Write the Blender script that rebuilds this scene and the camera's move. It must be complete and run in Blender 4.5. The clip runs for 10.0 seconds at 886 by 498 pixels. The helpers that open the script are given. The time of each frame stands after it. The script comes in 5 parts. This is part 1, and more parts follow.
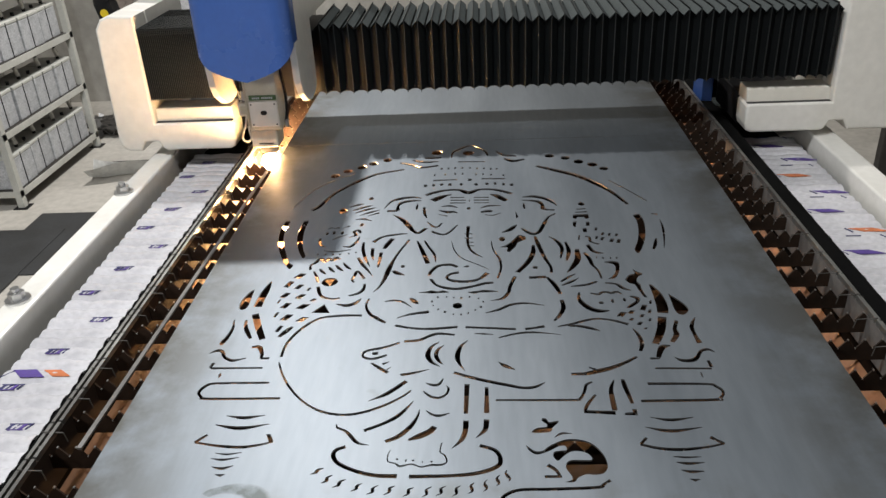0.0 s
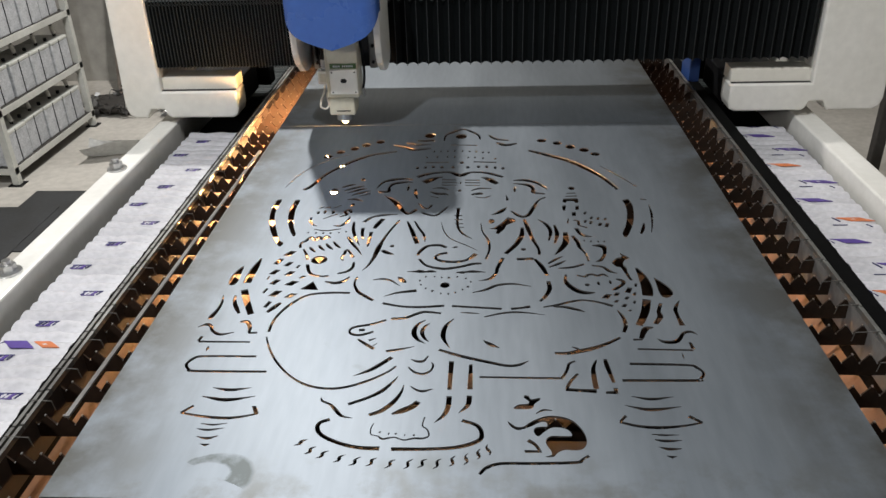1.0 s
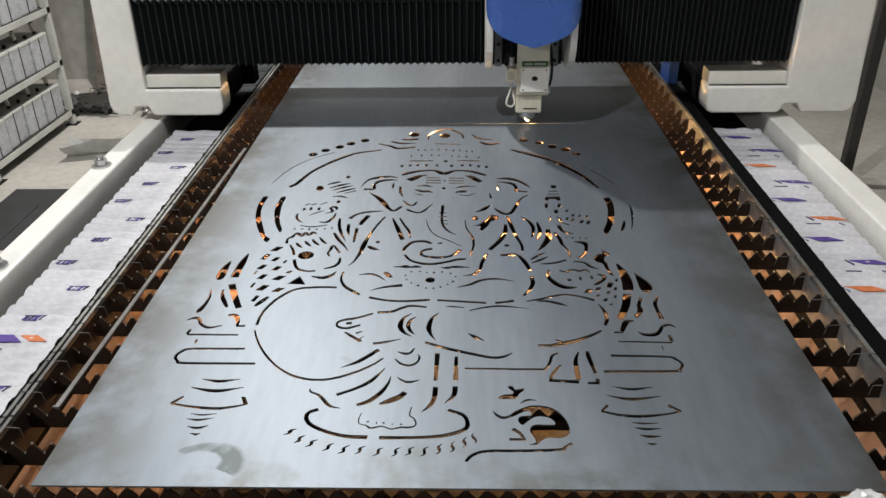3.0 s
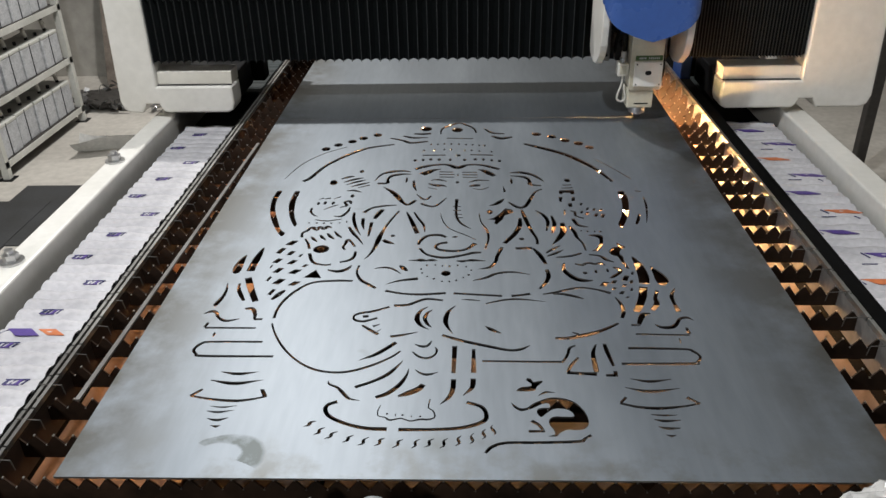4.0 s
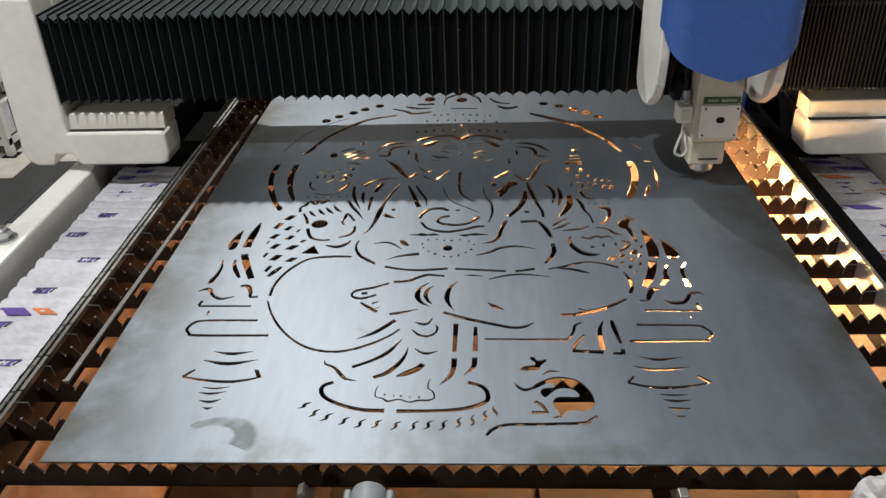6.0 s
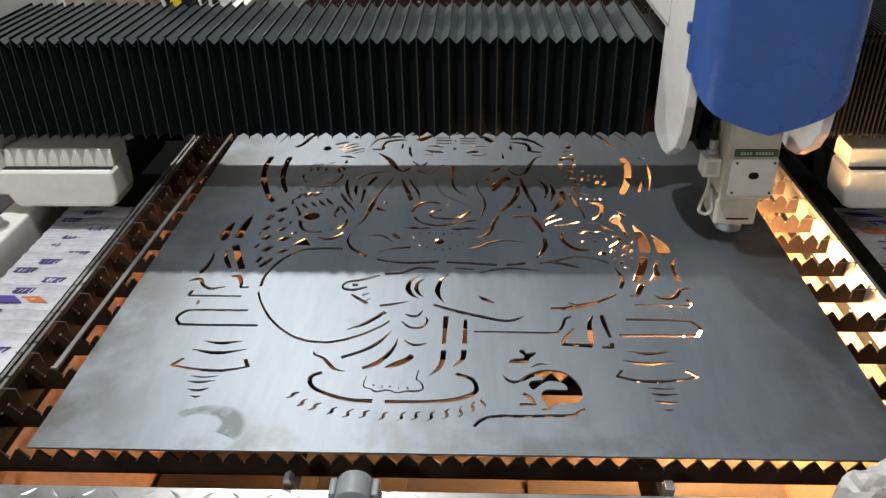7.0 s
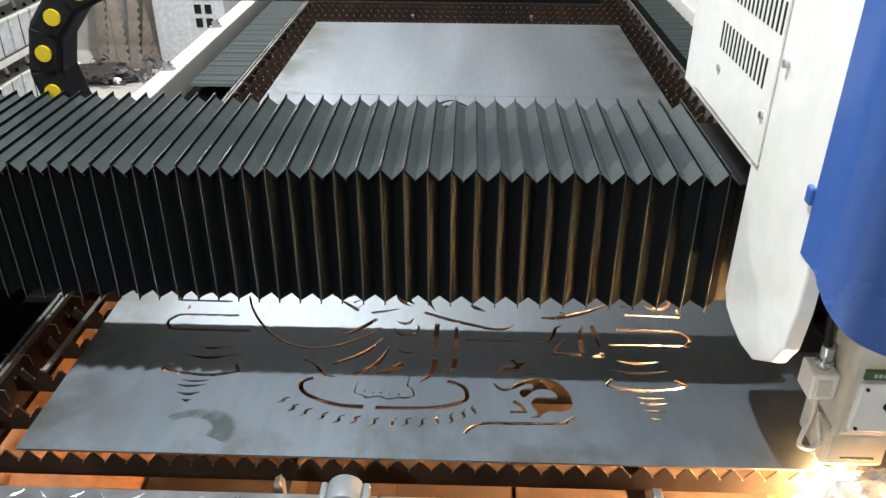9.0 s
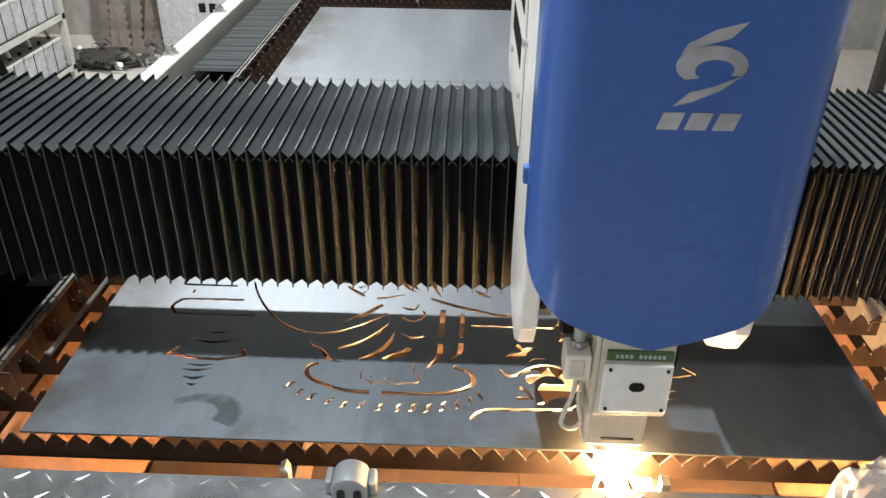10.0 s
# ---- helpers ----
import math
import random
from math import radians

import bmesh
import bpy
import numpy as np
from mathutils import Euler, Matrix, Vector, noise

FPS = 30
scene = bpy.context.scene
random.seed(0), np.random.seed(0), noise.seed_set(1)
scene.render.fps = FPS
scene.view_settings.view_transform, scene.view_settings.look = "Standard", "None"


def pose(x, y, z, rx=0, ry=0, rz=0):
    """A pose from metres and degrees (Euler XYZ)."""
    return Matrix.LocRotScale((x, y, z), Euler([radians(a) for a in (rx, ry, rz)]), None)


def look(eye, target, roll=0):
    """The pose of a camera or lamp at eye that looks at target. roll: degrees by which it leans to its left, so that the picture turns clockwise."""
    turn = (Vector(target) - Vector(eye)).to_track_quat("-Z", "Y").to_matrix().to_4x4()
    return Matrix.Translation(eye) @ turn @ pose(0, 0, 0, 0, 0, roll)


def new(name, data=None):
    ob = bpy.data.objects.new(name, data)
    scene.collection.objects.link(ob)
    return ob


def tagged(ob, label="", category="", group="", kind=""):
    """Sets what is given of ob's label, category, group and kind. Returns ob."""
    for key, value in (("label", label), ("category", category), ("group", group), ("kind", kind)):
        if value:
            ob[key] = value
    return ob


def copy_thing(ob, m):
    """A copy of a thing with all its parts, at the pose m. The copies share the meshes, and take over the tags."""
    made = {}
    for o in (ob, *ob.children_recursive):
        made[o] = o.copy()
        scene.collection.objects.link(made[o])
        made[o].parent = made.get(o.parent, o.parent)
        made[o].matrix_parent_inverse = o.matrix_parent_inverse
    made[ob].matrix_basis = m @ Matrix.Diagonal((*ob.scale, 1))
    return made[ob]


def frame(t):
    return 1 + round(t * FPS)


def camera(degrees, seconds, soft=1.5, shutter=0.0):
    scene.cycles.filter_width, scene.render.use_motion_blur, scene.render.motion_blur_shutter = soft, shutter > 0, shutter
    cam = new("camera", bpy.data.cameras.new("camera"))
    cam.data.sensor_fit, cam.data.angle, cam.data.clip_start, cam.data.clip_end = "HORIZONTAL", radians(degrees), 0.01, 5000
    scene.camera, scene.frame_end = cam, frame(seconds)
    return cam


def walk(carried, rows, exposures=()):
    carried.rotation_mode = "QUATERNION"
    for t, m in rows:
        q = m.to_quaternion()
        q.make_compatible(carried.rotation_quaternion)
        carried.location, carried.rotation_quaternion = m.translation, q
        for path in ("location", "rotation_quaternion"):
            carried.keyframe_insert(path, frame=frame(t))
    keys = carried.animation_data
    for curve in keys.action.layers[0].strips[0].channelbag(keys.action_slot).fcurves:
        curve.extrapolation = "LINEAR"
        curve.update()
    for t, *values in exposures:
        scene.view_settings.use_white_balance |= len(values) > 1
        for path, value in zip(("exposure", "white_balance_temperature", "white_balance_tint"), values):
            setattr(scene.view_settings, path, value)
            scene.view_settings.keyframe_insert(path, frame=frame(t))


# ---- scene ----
cam = camera(58.3, 10.0, soft=1.5)
PATH = [
    (0, (0.006, -0.776, 1.69), (-0.106, 0.992, 0.763), -3.0),
    (0.5, (0.012, -0.787, 1.683), (-0.116, 0.972, 0.74), -2.2),
    (1, (0.023, -0.796, 1.68), (-0.081, 0.96, 0.727), -1.8),
    (1.5, (0.018, -0.798, 1.675), (-0.047, 0.934, 0.677), -1.0),
    (2, (0.012, -0.839, 1.687), (-0.059, 0.948, 0.792), -0.4),
    (2.5, (0.013, -0.83, 1.683), (-0.049, 0.943, 0.761), -0.6),
    (3.8, (0.005, -0.829, 1.681), (-0.042, 0.924, 0.72), -1.0),
    (4, (-0.007, -0.834, 1.677), (-0.075, 0.922, 0.721), -1.2),
    (4.5, (0.003, -0.825, 1.67), (-0.046, 0.917, 0.688), -1.7),
    (5, (0.003, -0.816, 1.669), (-0.088, 0.928, 0.695), -2.0),
    (6.5, (0.016, -0.777, 1.643), (-0.083, 0.936, 0.616), -2.1),
    (7, (0.019, -0.791, 1.641), (-0.068, 0.93, 0.626), -1.2),
    (7.5, (0.005, -0.789, 1.645), (-0.04, 0.931, 0.625), -0.1),
    (8, (0.007, -0.796, 1.639), (-0.075, 0.928, 0.629), -0.8),
    (8.5, (0.011, -0.792, 1.634), (-0.076, 0.932, 0.625), -0.7),
    (9, (0.011, -0.804, 1.637), (-0.045, 0.936, 0.652), 0.2),
    (9.5, (0.006, -0.806, 1.637), (-0.051, 0.927, 0.64), 0.4),
    (10, (0.001, -0.8, 1.628), (-0.056, 0.926, 0.619), 0.6),
]
walk(cam, [(t, look(eye, target, roll)) for t, eye, target, roll in PATH], exposures=[(0, -0.09, 6500, 10), (3.5, -0.11, 6500, 10), (4.5, -0.2, 6500, 10), (5.0, -0.18, 6500, 10), (6.5, -0.14, 6480, 10), (7.0, -0.02, 6480, 10), (7.5, 0.18, 6450, 10), (8.0, 0.5, 6400, 10), (8.5, 0.66, 6350, 9), (9.0, 0.68, 6250, 8), (9.5, 0.63, 6250, 8), (10.0, 0.48, 6300, 8)])

# ---- world and light ----
scene.view_settings.exposure = 0.0
world = bpy.data.worlds.new("workshop_air")
scene.world = world
world.use_nodes = True
world.node_tree.nodes["Background"].inputs[0].default_value = (0.8, 0.88, 1.0, 1)
world.node_tree.nodes["Background"].inputs[1].default_value = 0.01


def area_lamp(name, eye, watts, size, colour, aim=None):
    data = bpy.data.lights.new(name, "AREA")
    data.shape, data.size, data.energy, data.color = "DISK", size, watts, colour
    ob = new(name, data)
    ob.matrix_world = look(eye, aim or (eye[0], eye[1] - 0.01, 0))
    return ob


# two high bay lamps out of view, placed by the gantry's shadows
area_lamp("high_bay_lamp", (-1.15, 3.36, 3.88), 130, 0.14, (1.0, 0.972, 0.935))
area_lamp("high_bay_lamp", (-0.7, 0.12, 3.9), 102, 0.09, (0.945, 0.98, 1.0))
# unseen fill lamp added to brighten the right leg and rail cover
area_lamp("high_bay_lamp", (1.55, -0.3, 3.8), 22, 0.4, (1.0, 0.97, 0.93))
# unseen fill added behind the camera for forward faces; no fixture there
area_lamp("wall_lamp", (-1.9, -3.0, 2.7), 42, 0.4, (1.0, 0.98, 0.95), aim=(0, 0.5, 1.0))
# unseen fill added on the left for the housing's side and rack
area_lamp("high_bay_lamp", (-3.6, 0.3, 3.0), 14, 0.4, (1.0, 0.98, 0.96))

# ---- materials ----


def material(name, base, rough=0.5, metal=0.0, other=None, scale=8.0, amount=0.5, grain=60.0, bump=0.15, spread=0.1, stretch=(1, 1, 1), emit=0.0, per_object=0.0, spec=0.5, clear=0.0):
    """Two scales of colour variation, roughness variation and fine relief over object space."""
    m = bpy.data.materials.new(name)
    m.use_nodes = True
    n, l = m.node_tree.nodes, m.node_tree.links
    p = n["Principled BSDF"]
    co = n.new("ShaderNodeTexCoord")
    mp = n.new("ShaderNodeMapping")
    mp.inputs["Scale"].default_value = stretch
    l.new(co.outputs["Object"], mp.inputs[0])
    big = n.new("ShaderNodeTexNoise")
    big.inputs["Scale"].default_value, big.inputs["Detail"].default_value, big.inputs["Roughness"].default_value = scale, 6, 0.6
    small = n.new("ShaderNodeTexNoise")
    small.inputs["Scale"].default_value, small.inputs["Detail"].default_value = grain, 4
    l.new(mp.outputs[0], big.inputs["Vector"])
    l.new(mp.outputs[0], small.inputs["Vector"])
    ramp = n.new("ShaderNodeValToRGB")
    ramp.color_ramp.elements[0].position, ramp.color_ramp.elements[1].position = 0.35, 0.68
    o = other or [c * 0.7 for c in base]
    ramp.color_ramp.elements[0].color, ramp.color_ramp.elements[1].color = (*o, 1), (*base, 1)
    l.new(big.outputs[0], ramp.inputs[0])
    mix = n.new("ShaderNodeMix")
    mix.data_type, mix.blend_type = "RGBA", "MULTIPLY"
    mix.inputs[0].default_value = amount
    grey = n.new("ShaderNodeMapRange")
    grey.inputs[1].default_value, grey.inputs[2].default_value, grey.inputs[3].default_value, grey.inputs[4].default_value = 0.3, 0.7, 0.6, 1.15
    l.new(small.outputs[0], grey.inputs[0])
    l.new(ramp.outputs[0], mix.inputs[6])
    l.new(grey.outputs[0], mix.inputs[7])
    last = mix.outputs[2]
    if per_object:
        info = n.new("ShaderNodeObjectInfo")
        rng = n.new("ShaderNodeMapRange")
        rng.inputs[3].default_value, rng.inputs[4].default_value = 1 - per_object, 1 + per_object
        l.new(info.outputs["Random"], rng.inputs[0])
        mul = n.new("ShaderNodeMix")
        mul.data_type, mul.blend_type = "RGBA", "MULTIPLY"
        mul.inputs[0].default_value = 1
        l.new(last, mul.inputs[6])
        l.new(rng.outputs[0], mul.inputs[7])
        last = mul.outputs[2]
    l.new(last, p.inputs["Base Color"])
    ro = n.new("ShaderNodeMapRange")
    ro.inputs[3].default_value, ro.inputs[4].default_value = max(rough - spread, 0.02), min(rough + spread, 1)
    l.new(big.outputs[0], ro.inputs[0])
    l.new(ro.outputs[0], p.inputs["Roughness"])
    p.inputs["Metallic"].default_value = metal
    p.inputs["Specular IOR Level"].default_value = spec
    p.inputs["Transmission Weight"].default_value = clear
    b = n.new("ShaderNodeBump")
    b.inputs["Strength"].default_value, b.inputs["Distance"].default_value = bump, 0.002
    l.new(small.outputs[0], b.inputs["Height"])
    l.new(b.outputs[0], p.inputs["Normal"])
    if emit:
        l.new(last, p.inputs["Emission Color"])
        p.inputs["Emission Strength"].default_value = emit
    return m




def steel_material():
    """Mill-finished sheet: rolling streaks, oxide towards the borders, an oily smear and small spots."""
    m = material("sheet_steel", (0.270, 0.299, 0.330), 0.51, 0.94, (0.214, 0.241, 0.270), 1.6, 0.15, 26, 0.02, 0.07, stretch=(3.2, 0.45, 1))
    n, l = m.node_tree.nodes, m.node_tree.links
    p = n["Principled BSDF"]
    base = p.inputs["Base Color"].links[0].from_socket
    co = n.new("ShaderNodeTexCoord").outputs["Object"]
    sep = n.new("ShaderNodeSeparateXYZ")
    l.new(co, sep.inputs[0])

    def calc(op, a, b=None, c=None, clamp=False):
        q = n.new("ShaderNodeMath")
        q.operation, q.use_clamp = op, clamp
        for k, v in enumerate((a, b, c)):
            if v is None:
                continue
            if isinstance(v, (int, float)):
                q.inputs[k].default_value = v
            else:
                l.new(v, q.inputs[k])
        return q.outputs[0]

    def rnd(scale, detail=5, rough=0.6):
        q = n.new("ShaderNodeTexNoise")
        q.inputs["Scale"].default_value, q.inputs["Detail"].default_value, q.inputs["Roughness"].default_value = scale, detail, rough
        l.new(co, q.inputs["Vector"])
        return q.outputs[0]

    def blend(a, colour, fac):
        q = n.new("ShaderNodeMix")
        q.data_type, q.blend_type = "RGBA", "MIX"
        l.new(fac, q.inputs[0])
        l.new(a, q.inputs[6])
        q.inputs[7].default_value = (*colour, 1)
        return q.outputs[2]

    x, y = sep.outputs[0], sep.outputs[1]
    edge = calc("SUBTRACT", 0.61, calc("ABSOLUTE", x))
    rim = calc("SUBTRACT", 1.0, calc("DIVIDE", edge, 0.17), clamp=True)
    rim = calc("MULTIPLY", rim, calc("MULTIPLY_ADD", rnd(8), 4.0, -1.35, clamp=True), clamp=True)
    out = blend(base, (0.125, 0.125, 0.118), rim)
    near = calc("SUBTRACT", 1.0, calc("DIVIDE", y, 0.11), clamp=True)
    near = calc("MULTIPLY", near, calc("MULTIPLY_ADD", rnd(15), 5.0, -2.3, clamp=True), clamp=True)
    out = blend(out, (0.16, 0.165, 0.16), calc("MULTIPLY", near, 0.9))
    # hooked oily smear near the front corner
    wob = calc("MULTIPLY_ADD", rnd(30), 0.02, -0.01)
    dx, dy = calc("SUBTRACT", calc("ADD", x, wob), -0.378), calc("SUBTRACT", y, 0.046)
    dist = calc("SQRT", calc("ADD", calc("MULTIPLY", dx, dx), calc("MULTIPLY", calc("MULTIPLY", dy, dy), 1.6)))
    ring = calc("SUBTRACT", 1.0, calc("DIVIDE", calc("ABSOLUTE", calc("SUBTRACT", dist, 0.045)), calc("MAXIMUM", calc("MULTIPLY_ADD", dx, 0.16, 0.014), 0.005)), clamp=True)
    ring = calc("MULTIPLY", ring, calc("GREATER_THAN", calc("ADD", dy, calc("MULTIPLY", dx, 0.55)), 0.004))
    ring = calc("MULTIPLY", ring, 3.0, clamp=True)
    out = blend(out, (0.10, 0.112, 0.112), calc("MULTIPLY", calc("MULTIPLY", ring, calc("MULTIPLY_ADD", rnd(22), 4.0, -1.2, clamp=True)), 0.9))
    ex, ey = calc("SUBTRACT", calc("ADD", x, wob), -0.058), calc("SUBTRACT", y, 0.07)
    d2 = calc("SQRT", calc("ADD", calc("MULTIPLY", ex, ex), calc("MULTIPLY", ey, ey)))
    out = blend(out, (0.17, 0.185, 0.19), calc("MULTIPLY", calc("SUBTRACT", 1.0, calc("DIVIDE", d2, 0.036), clamp=True), 0.95))
    spots = calc("MULTIPLY_ADD", rnd(11, 2), 12.0, -8.6, clamp=True)
    out = blend(out, (0.13, 0.14, 0.14), calc("MULTIPLY", spots, 0.55))
    l.new(out, p.inputs["Base Color"])
    return m


STEEL = steel_material()
STEEL_EDGE = material("cut_edge", (0.46, 0.45, 0.44), 0.34, 0.9)
SLAT = material("slat_steel", (0.042, 0.024, 0.015), 0.65, 0.0, (0.014, 0.009, 0.006), 9, 0.5, 70, 0.3, 0.12, per_object=0.2, spec=0.2)
RAIL = material("rail_steel", (0.42, 0.42, 0.40), 0.38, 0.85, (0.25, 0.24, 0.23), 6, 0.4)
RAIL_DULL = material("dull_rail_steel", (0.20, 0.19, 0.18), 0.6, 0.3, (0.10, 0.09, 0.085), 6, 0.5)
PIN = material("stained_pin_steel", (0.085, 0.078, 0.07), 0.6, 0.2)
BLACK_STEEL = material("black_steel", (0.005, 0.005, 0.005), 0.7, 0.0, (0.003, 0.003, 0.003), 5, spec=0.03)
TRAY = material("scorched_tray", (0.150, 0.072, 0.037), 0.75, 0.0, (0.05, 0.026, 0.015), 4, 0.5, 40, 0.3)
# chute and tray floor: one brown, lightened where lit, darkened where shaded
CHUTE = material("rusty_chute", (0.27, 0.135, 0.070), 0.75, 0.0, (0.12, 0.06, 0.033), 4, 0.5, 40, 0.3)
SHADE_BROWN = material("shade_brown", (0.052, 0.027, 0.015), 0.85, 0.0, (0.022, 0.012, 0.008), 7, 0.5, 40, 0.5)
WHITE = material("white_enamel", (0.78, 0.76, 0.72), 0.32, 0.0, (0.68, 0.66, 0.61), 2.5, 0.12, 40, 0.03)
CREAM = material("cream_enamel", (0.74, 0.71, 0.64), 0.35, 0.0, (0.64, 0.61, 0.54), 3, 0.15, 40, 0.03)
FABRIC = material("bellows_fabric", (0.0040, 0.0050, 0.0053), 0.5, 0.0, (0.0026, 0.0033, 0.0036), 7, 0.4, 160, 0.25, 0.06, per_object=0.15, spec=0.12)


def lighten_tops(m, colour):
    """Paler colour on upward faces in place of lamp sheen, thinner in patches."""
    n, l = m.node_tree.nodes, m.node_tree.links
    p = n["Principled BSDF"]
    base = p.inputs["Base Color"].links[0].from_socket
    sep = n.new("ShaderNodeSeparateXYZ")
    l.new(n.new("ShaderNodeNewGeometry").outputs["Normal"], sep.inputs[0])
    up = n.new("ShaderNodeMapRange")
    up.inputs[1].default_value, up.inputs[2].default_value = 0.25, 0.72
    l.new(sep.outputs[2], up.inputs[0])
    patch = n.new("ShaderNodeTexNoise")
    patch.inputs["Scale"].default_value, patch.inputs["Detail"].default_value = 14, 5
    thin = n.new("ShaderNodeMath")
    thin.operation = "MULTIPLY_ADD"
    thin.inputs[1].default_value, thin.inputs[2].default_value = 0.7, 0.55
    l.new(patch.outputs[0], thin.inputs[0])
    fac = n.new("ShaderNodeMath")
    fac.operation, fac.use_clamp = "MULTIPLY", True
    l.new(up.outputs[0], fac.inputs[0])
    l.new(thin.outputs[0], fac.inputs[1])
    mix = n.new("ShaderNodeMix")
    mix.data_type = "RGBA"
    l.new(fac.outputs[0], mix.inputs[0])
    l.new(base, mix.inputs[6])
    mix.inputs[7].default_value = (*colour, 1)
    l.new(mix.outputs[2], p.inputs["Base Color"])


# bellows tops carry the light from above as a paler colour
lighten_tops(FABRIC, (0.048, 0.057, 0.058))
WELD = material("worn_weld_edge", (0.036, 0.040, 0.041), 0.42, 0.0, (0.020, 0.023, 0.024), 30, 0.4, 160, 0.2)
COVER_WHITE = material("rail_cover_film", (0.53, 0.52, 0.535), 0.5, 0.0, (0.43, 0.42, 0.445), 9, 0.4, 70, 0.2, 0.1, per_object=0.08)
BLUE = material("blue_enamel", (0.052, 0.118, 0.37), 0.26, 0.0, (0.046, 0.104, 0.325), 2, 0.15, 60, 0.02)
SILVER = material("silver_print", (0.62, 0.64, 0.68), 0.35, 0.5)
BEIGE = material("beige_casting", (0.62, 0.58, 0.47), 0.4, 0.0, (0.50, 0.46, 0.36), 9, 0.2)
ALU = material("brushed_aluminium", (0.62, 0.62, 0.62), 0.3, 0.9, (0.5, 0.5, 0.5), 12, 0.3)
ZINC = material("zinc_sheet", (0.72, 0.72, 0.70), 0.4, 0.35, (0.5, 0.5, 0.49), 8, 0.3)
GREEN = material("green_label", (0.055, 0.115, 0.033), 0.5)
DARK = material("dark_parts", (0.010, 0.010, 0.011), 0.5, spec=0.2)
CONCRETE = material("concrete_floor", (0.56, 0.53, 0.48), 0.75, 0.0, (0.42, 0.395, 0.355), 1.6, 0.35, 25, 0.2)
PLASTER = material("concrete_wall", (0.46, 0.445, 0.41), 0.85, 0.0, (0.30, 0.29, 0.265), 1.1, 0.4, 14, 0.3)
# for the unseen shell of the room, dark to hold back bounced light
DARK_SHELL = material("bounce_dark_shell", (0.11, 0.11, 0.115), 0.7, 0.0, (0.07, 0.07, 0.072), 1.2, 0.4, 14, 0.2)
RUBBER = material("rubber_mat", (0.045, 0.047, 0.05), 0.6, 0.0, (0.03, 0.03, 0.03), 5, 0.4)
FLAME = material("cutting_flame", (1.0, 0.59, 0.26), 0.5, 0.0, (1.0, 0.54, 0.22), emit=950.0)
PURPLE = material("purple_ink", (0.09, 0.05, 0.26), 0.5)
BATTERY = material("battery_case", (0.60, 0.61, 0.63), 0.6, 0.0, (0.42, 0.43, 0.45), 30, 0.5, 120, 0.3, per_object=0.08)
RACK = material("rack_enamel", (0.62, 0.62, 0.58), 0.45, 0.0, (0.5, 0.5, 0.46), 4, 0.2)
WORN = material("worn_slat_steel", (0.30, 0.26, 0.22), 0.6, 0.3, (0.16, 0.13, 0.11), 8, 0.5)
YELLOW = material("yellow_plastic", (0.75, 0.55, 0.02), 0.4)
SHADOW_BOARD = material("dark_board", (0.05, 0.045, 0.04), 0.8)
CABLE_PALE = material("pale_cable", (0.62, 0.60, 0.55), 0.5)
CAST = material("grey_casting", (0.22, 0.23, 0.235), 0.5, 0.1, (0.19, 0.20, 0.205), 10, 0.3)
FILM = material("clear_film", (0.85, 0.84, 0.82), 0.2, 0.0, (0.75, 0.74, 0.72), 14, 0.2, clear=0.45)
INK = material("dark_blue_ink", (0.03, 0.03, 0.12), 0.5)
ORANGE = material("orange_ink", (0.62, 0.18, 0.06), 0.5)

# ---- building helpers ----


def thing(name, label, category, group="", kind="", at=(0, 0, 0)):
    ob = new(name)
    ob.location = at
    return tagged(ob, label, category, group, kind)


def mesh_of(name, bm, mat, smooth=False):
    me = bpy.data.meshes.new(name)
    bmesh.ops.recalc_face_normals(bm, faces=bm.faces)
    bm.to_mesh(me)
    bm.free()
    for m in mat if isinstance(mat, (list, tuple)) else (mat,):
        me.materials.append(m)
    if smooth:
        for f in me.polygons:
            f.use_smooth = True
        me.set_sharp_from_angle(angle=radians(35))
    return me


def part(name, bm, mat, parent=None, label="", smooth=False):
    ob = new(name, mesh_of(name, bm, mat, smooth) if isinstance(bm, bmesh.types.BMesh) else bm)
    ob.parent = parent
    if label:
        ob["label"] = label
    return ob


def box(x0, x1, y0, y1, z0, z1, bevel=0.0, into=None, seg=2):
    bm = into or bmesh.new()
    vs = bmesh.ops.create_cube(bm, size=1)["verts"]
    for v in vs:
        v.co = ((x0 + x1) / 2 + v.co.x * (x1 - x0), (y0 + y1) / 2 + v.co.y * (y1 - y0), (z0 + z1) / 2 + v.co.z * (z1 - z0))
    if bevel:
        es = list({e for v in vs for e in v.link_edges})
        bmesh.ops.bevel(bm, geom=es, offset=bevel, segments=seg, profile=0.5, affect="EDGES")
    return bm


def prism(points, a0, a1, axis="x", bevel=0.0, into=None, seg=2, caps=2):
    """Extrude a closed outline. axis x: outline in (y, z); y: (x, z); z: (x, y)."""
    bm = into or bmesh.new()

    def place(p, a):
        return {"x": (a, p[0], p[1]), "y": (p[0], a, p[1]), "z": (p[0], p[1], a)}[axis]

    lo = [bm.verts.new(place(p, a0)) for p in points]
    hi = [bm.verts.new(place(p, a1)) for p in points]
    fs = [bm.faces.new(lo), bm.faces.new(hi)]
    k = len(points)
    for i in range(k):
        fs.append(bm.faces.new((lo[i], lo[(i + 1) % k], hi[(i + 1) % k], hi[i])))
    bmesh.ops.recalc_face_normals(bm, faces=fs)
    if bevel:
        es = list({e for f in fs[:caps] for e in f.edges})
        bmesh.ops.bevel(bm, geom=es, offset=bevel, segments=seg, profile=0.5, affect="EDGES")
    return bm


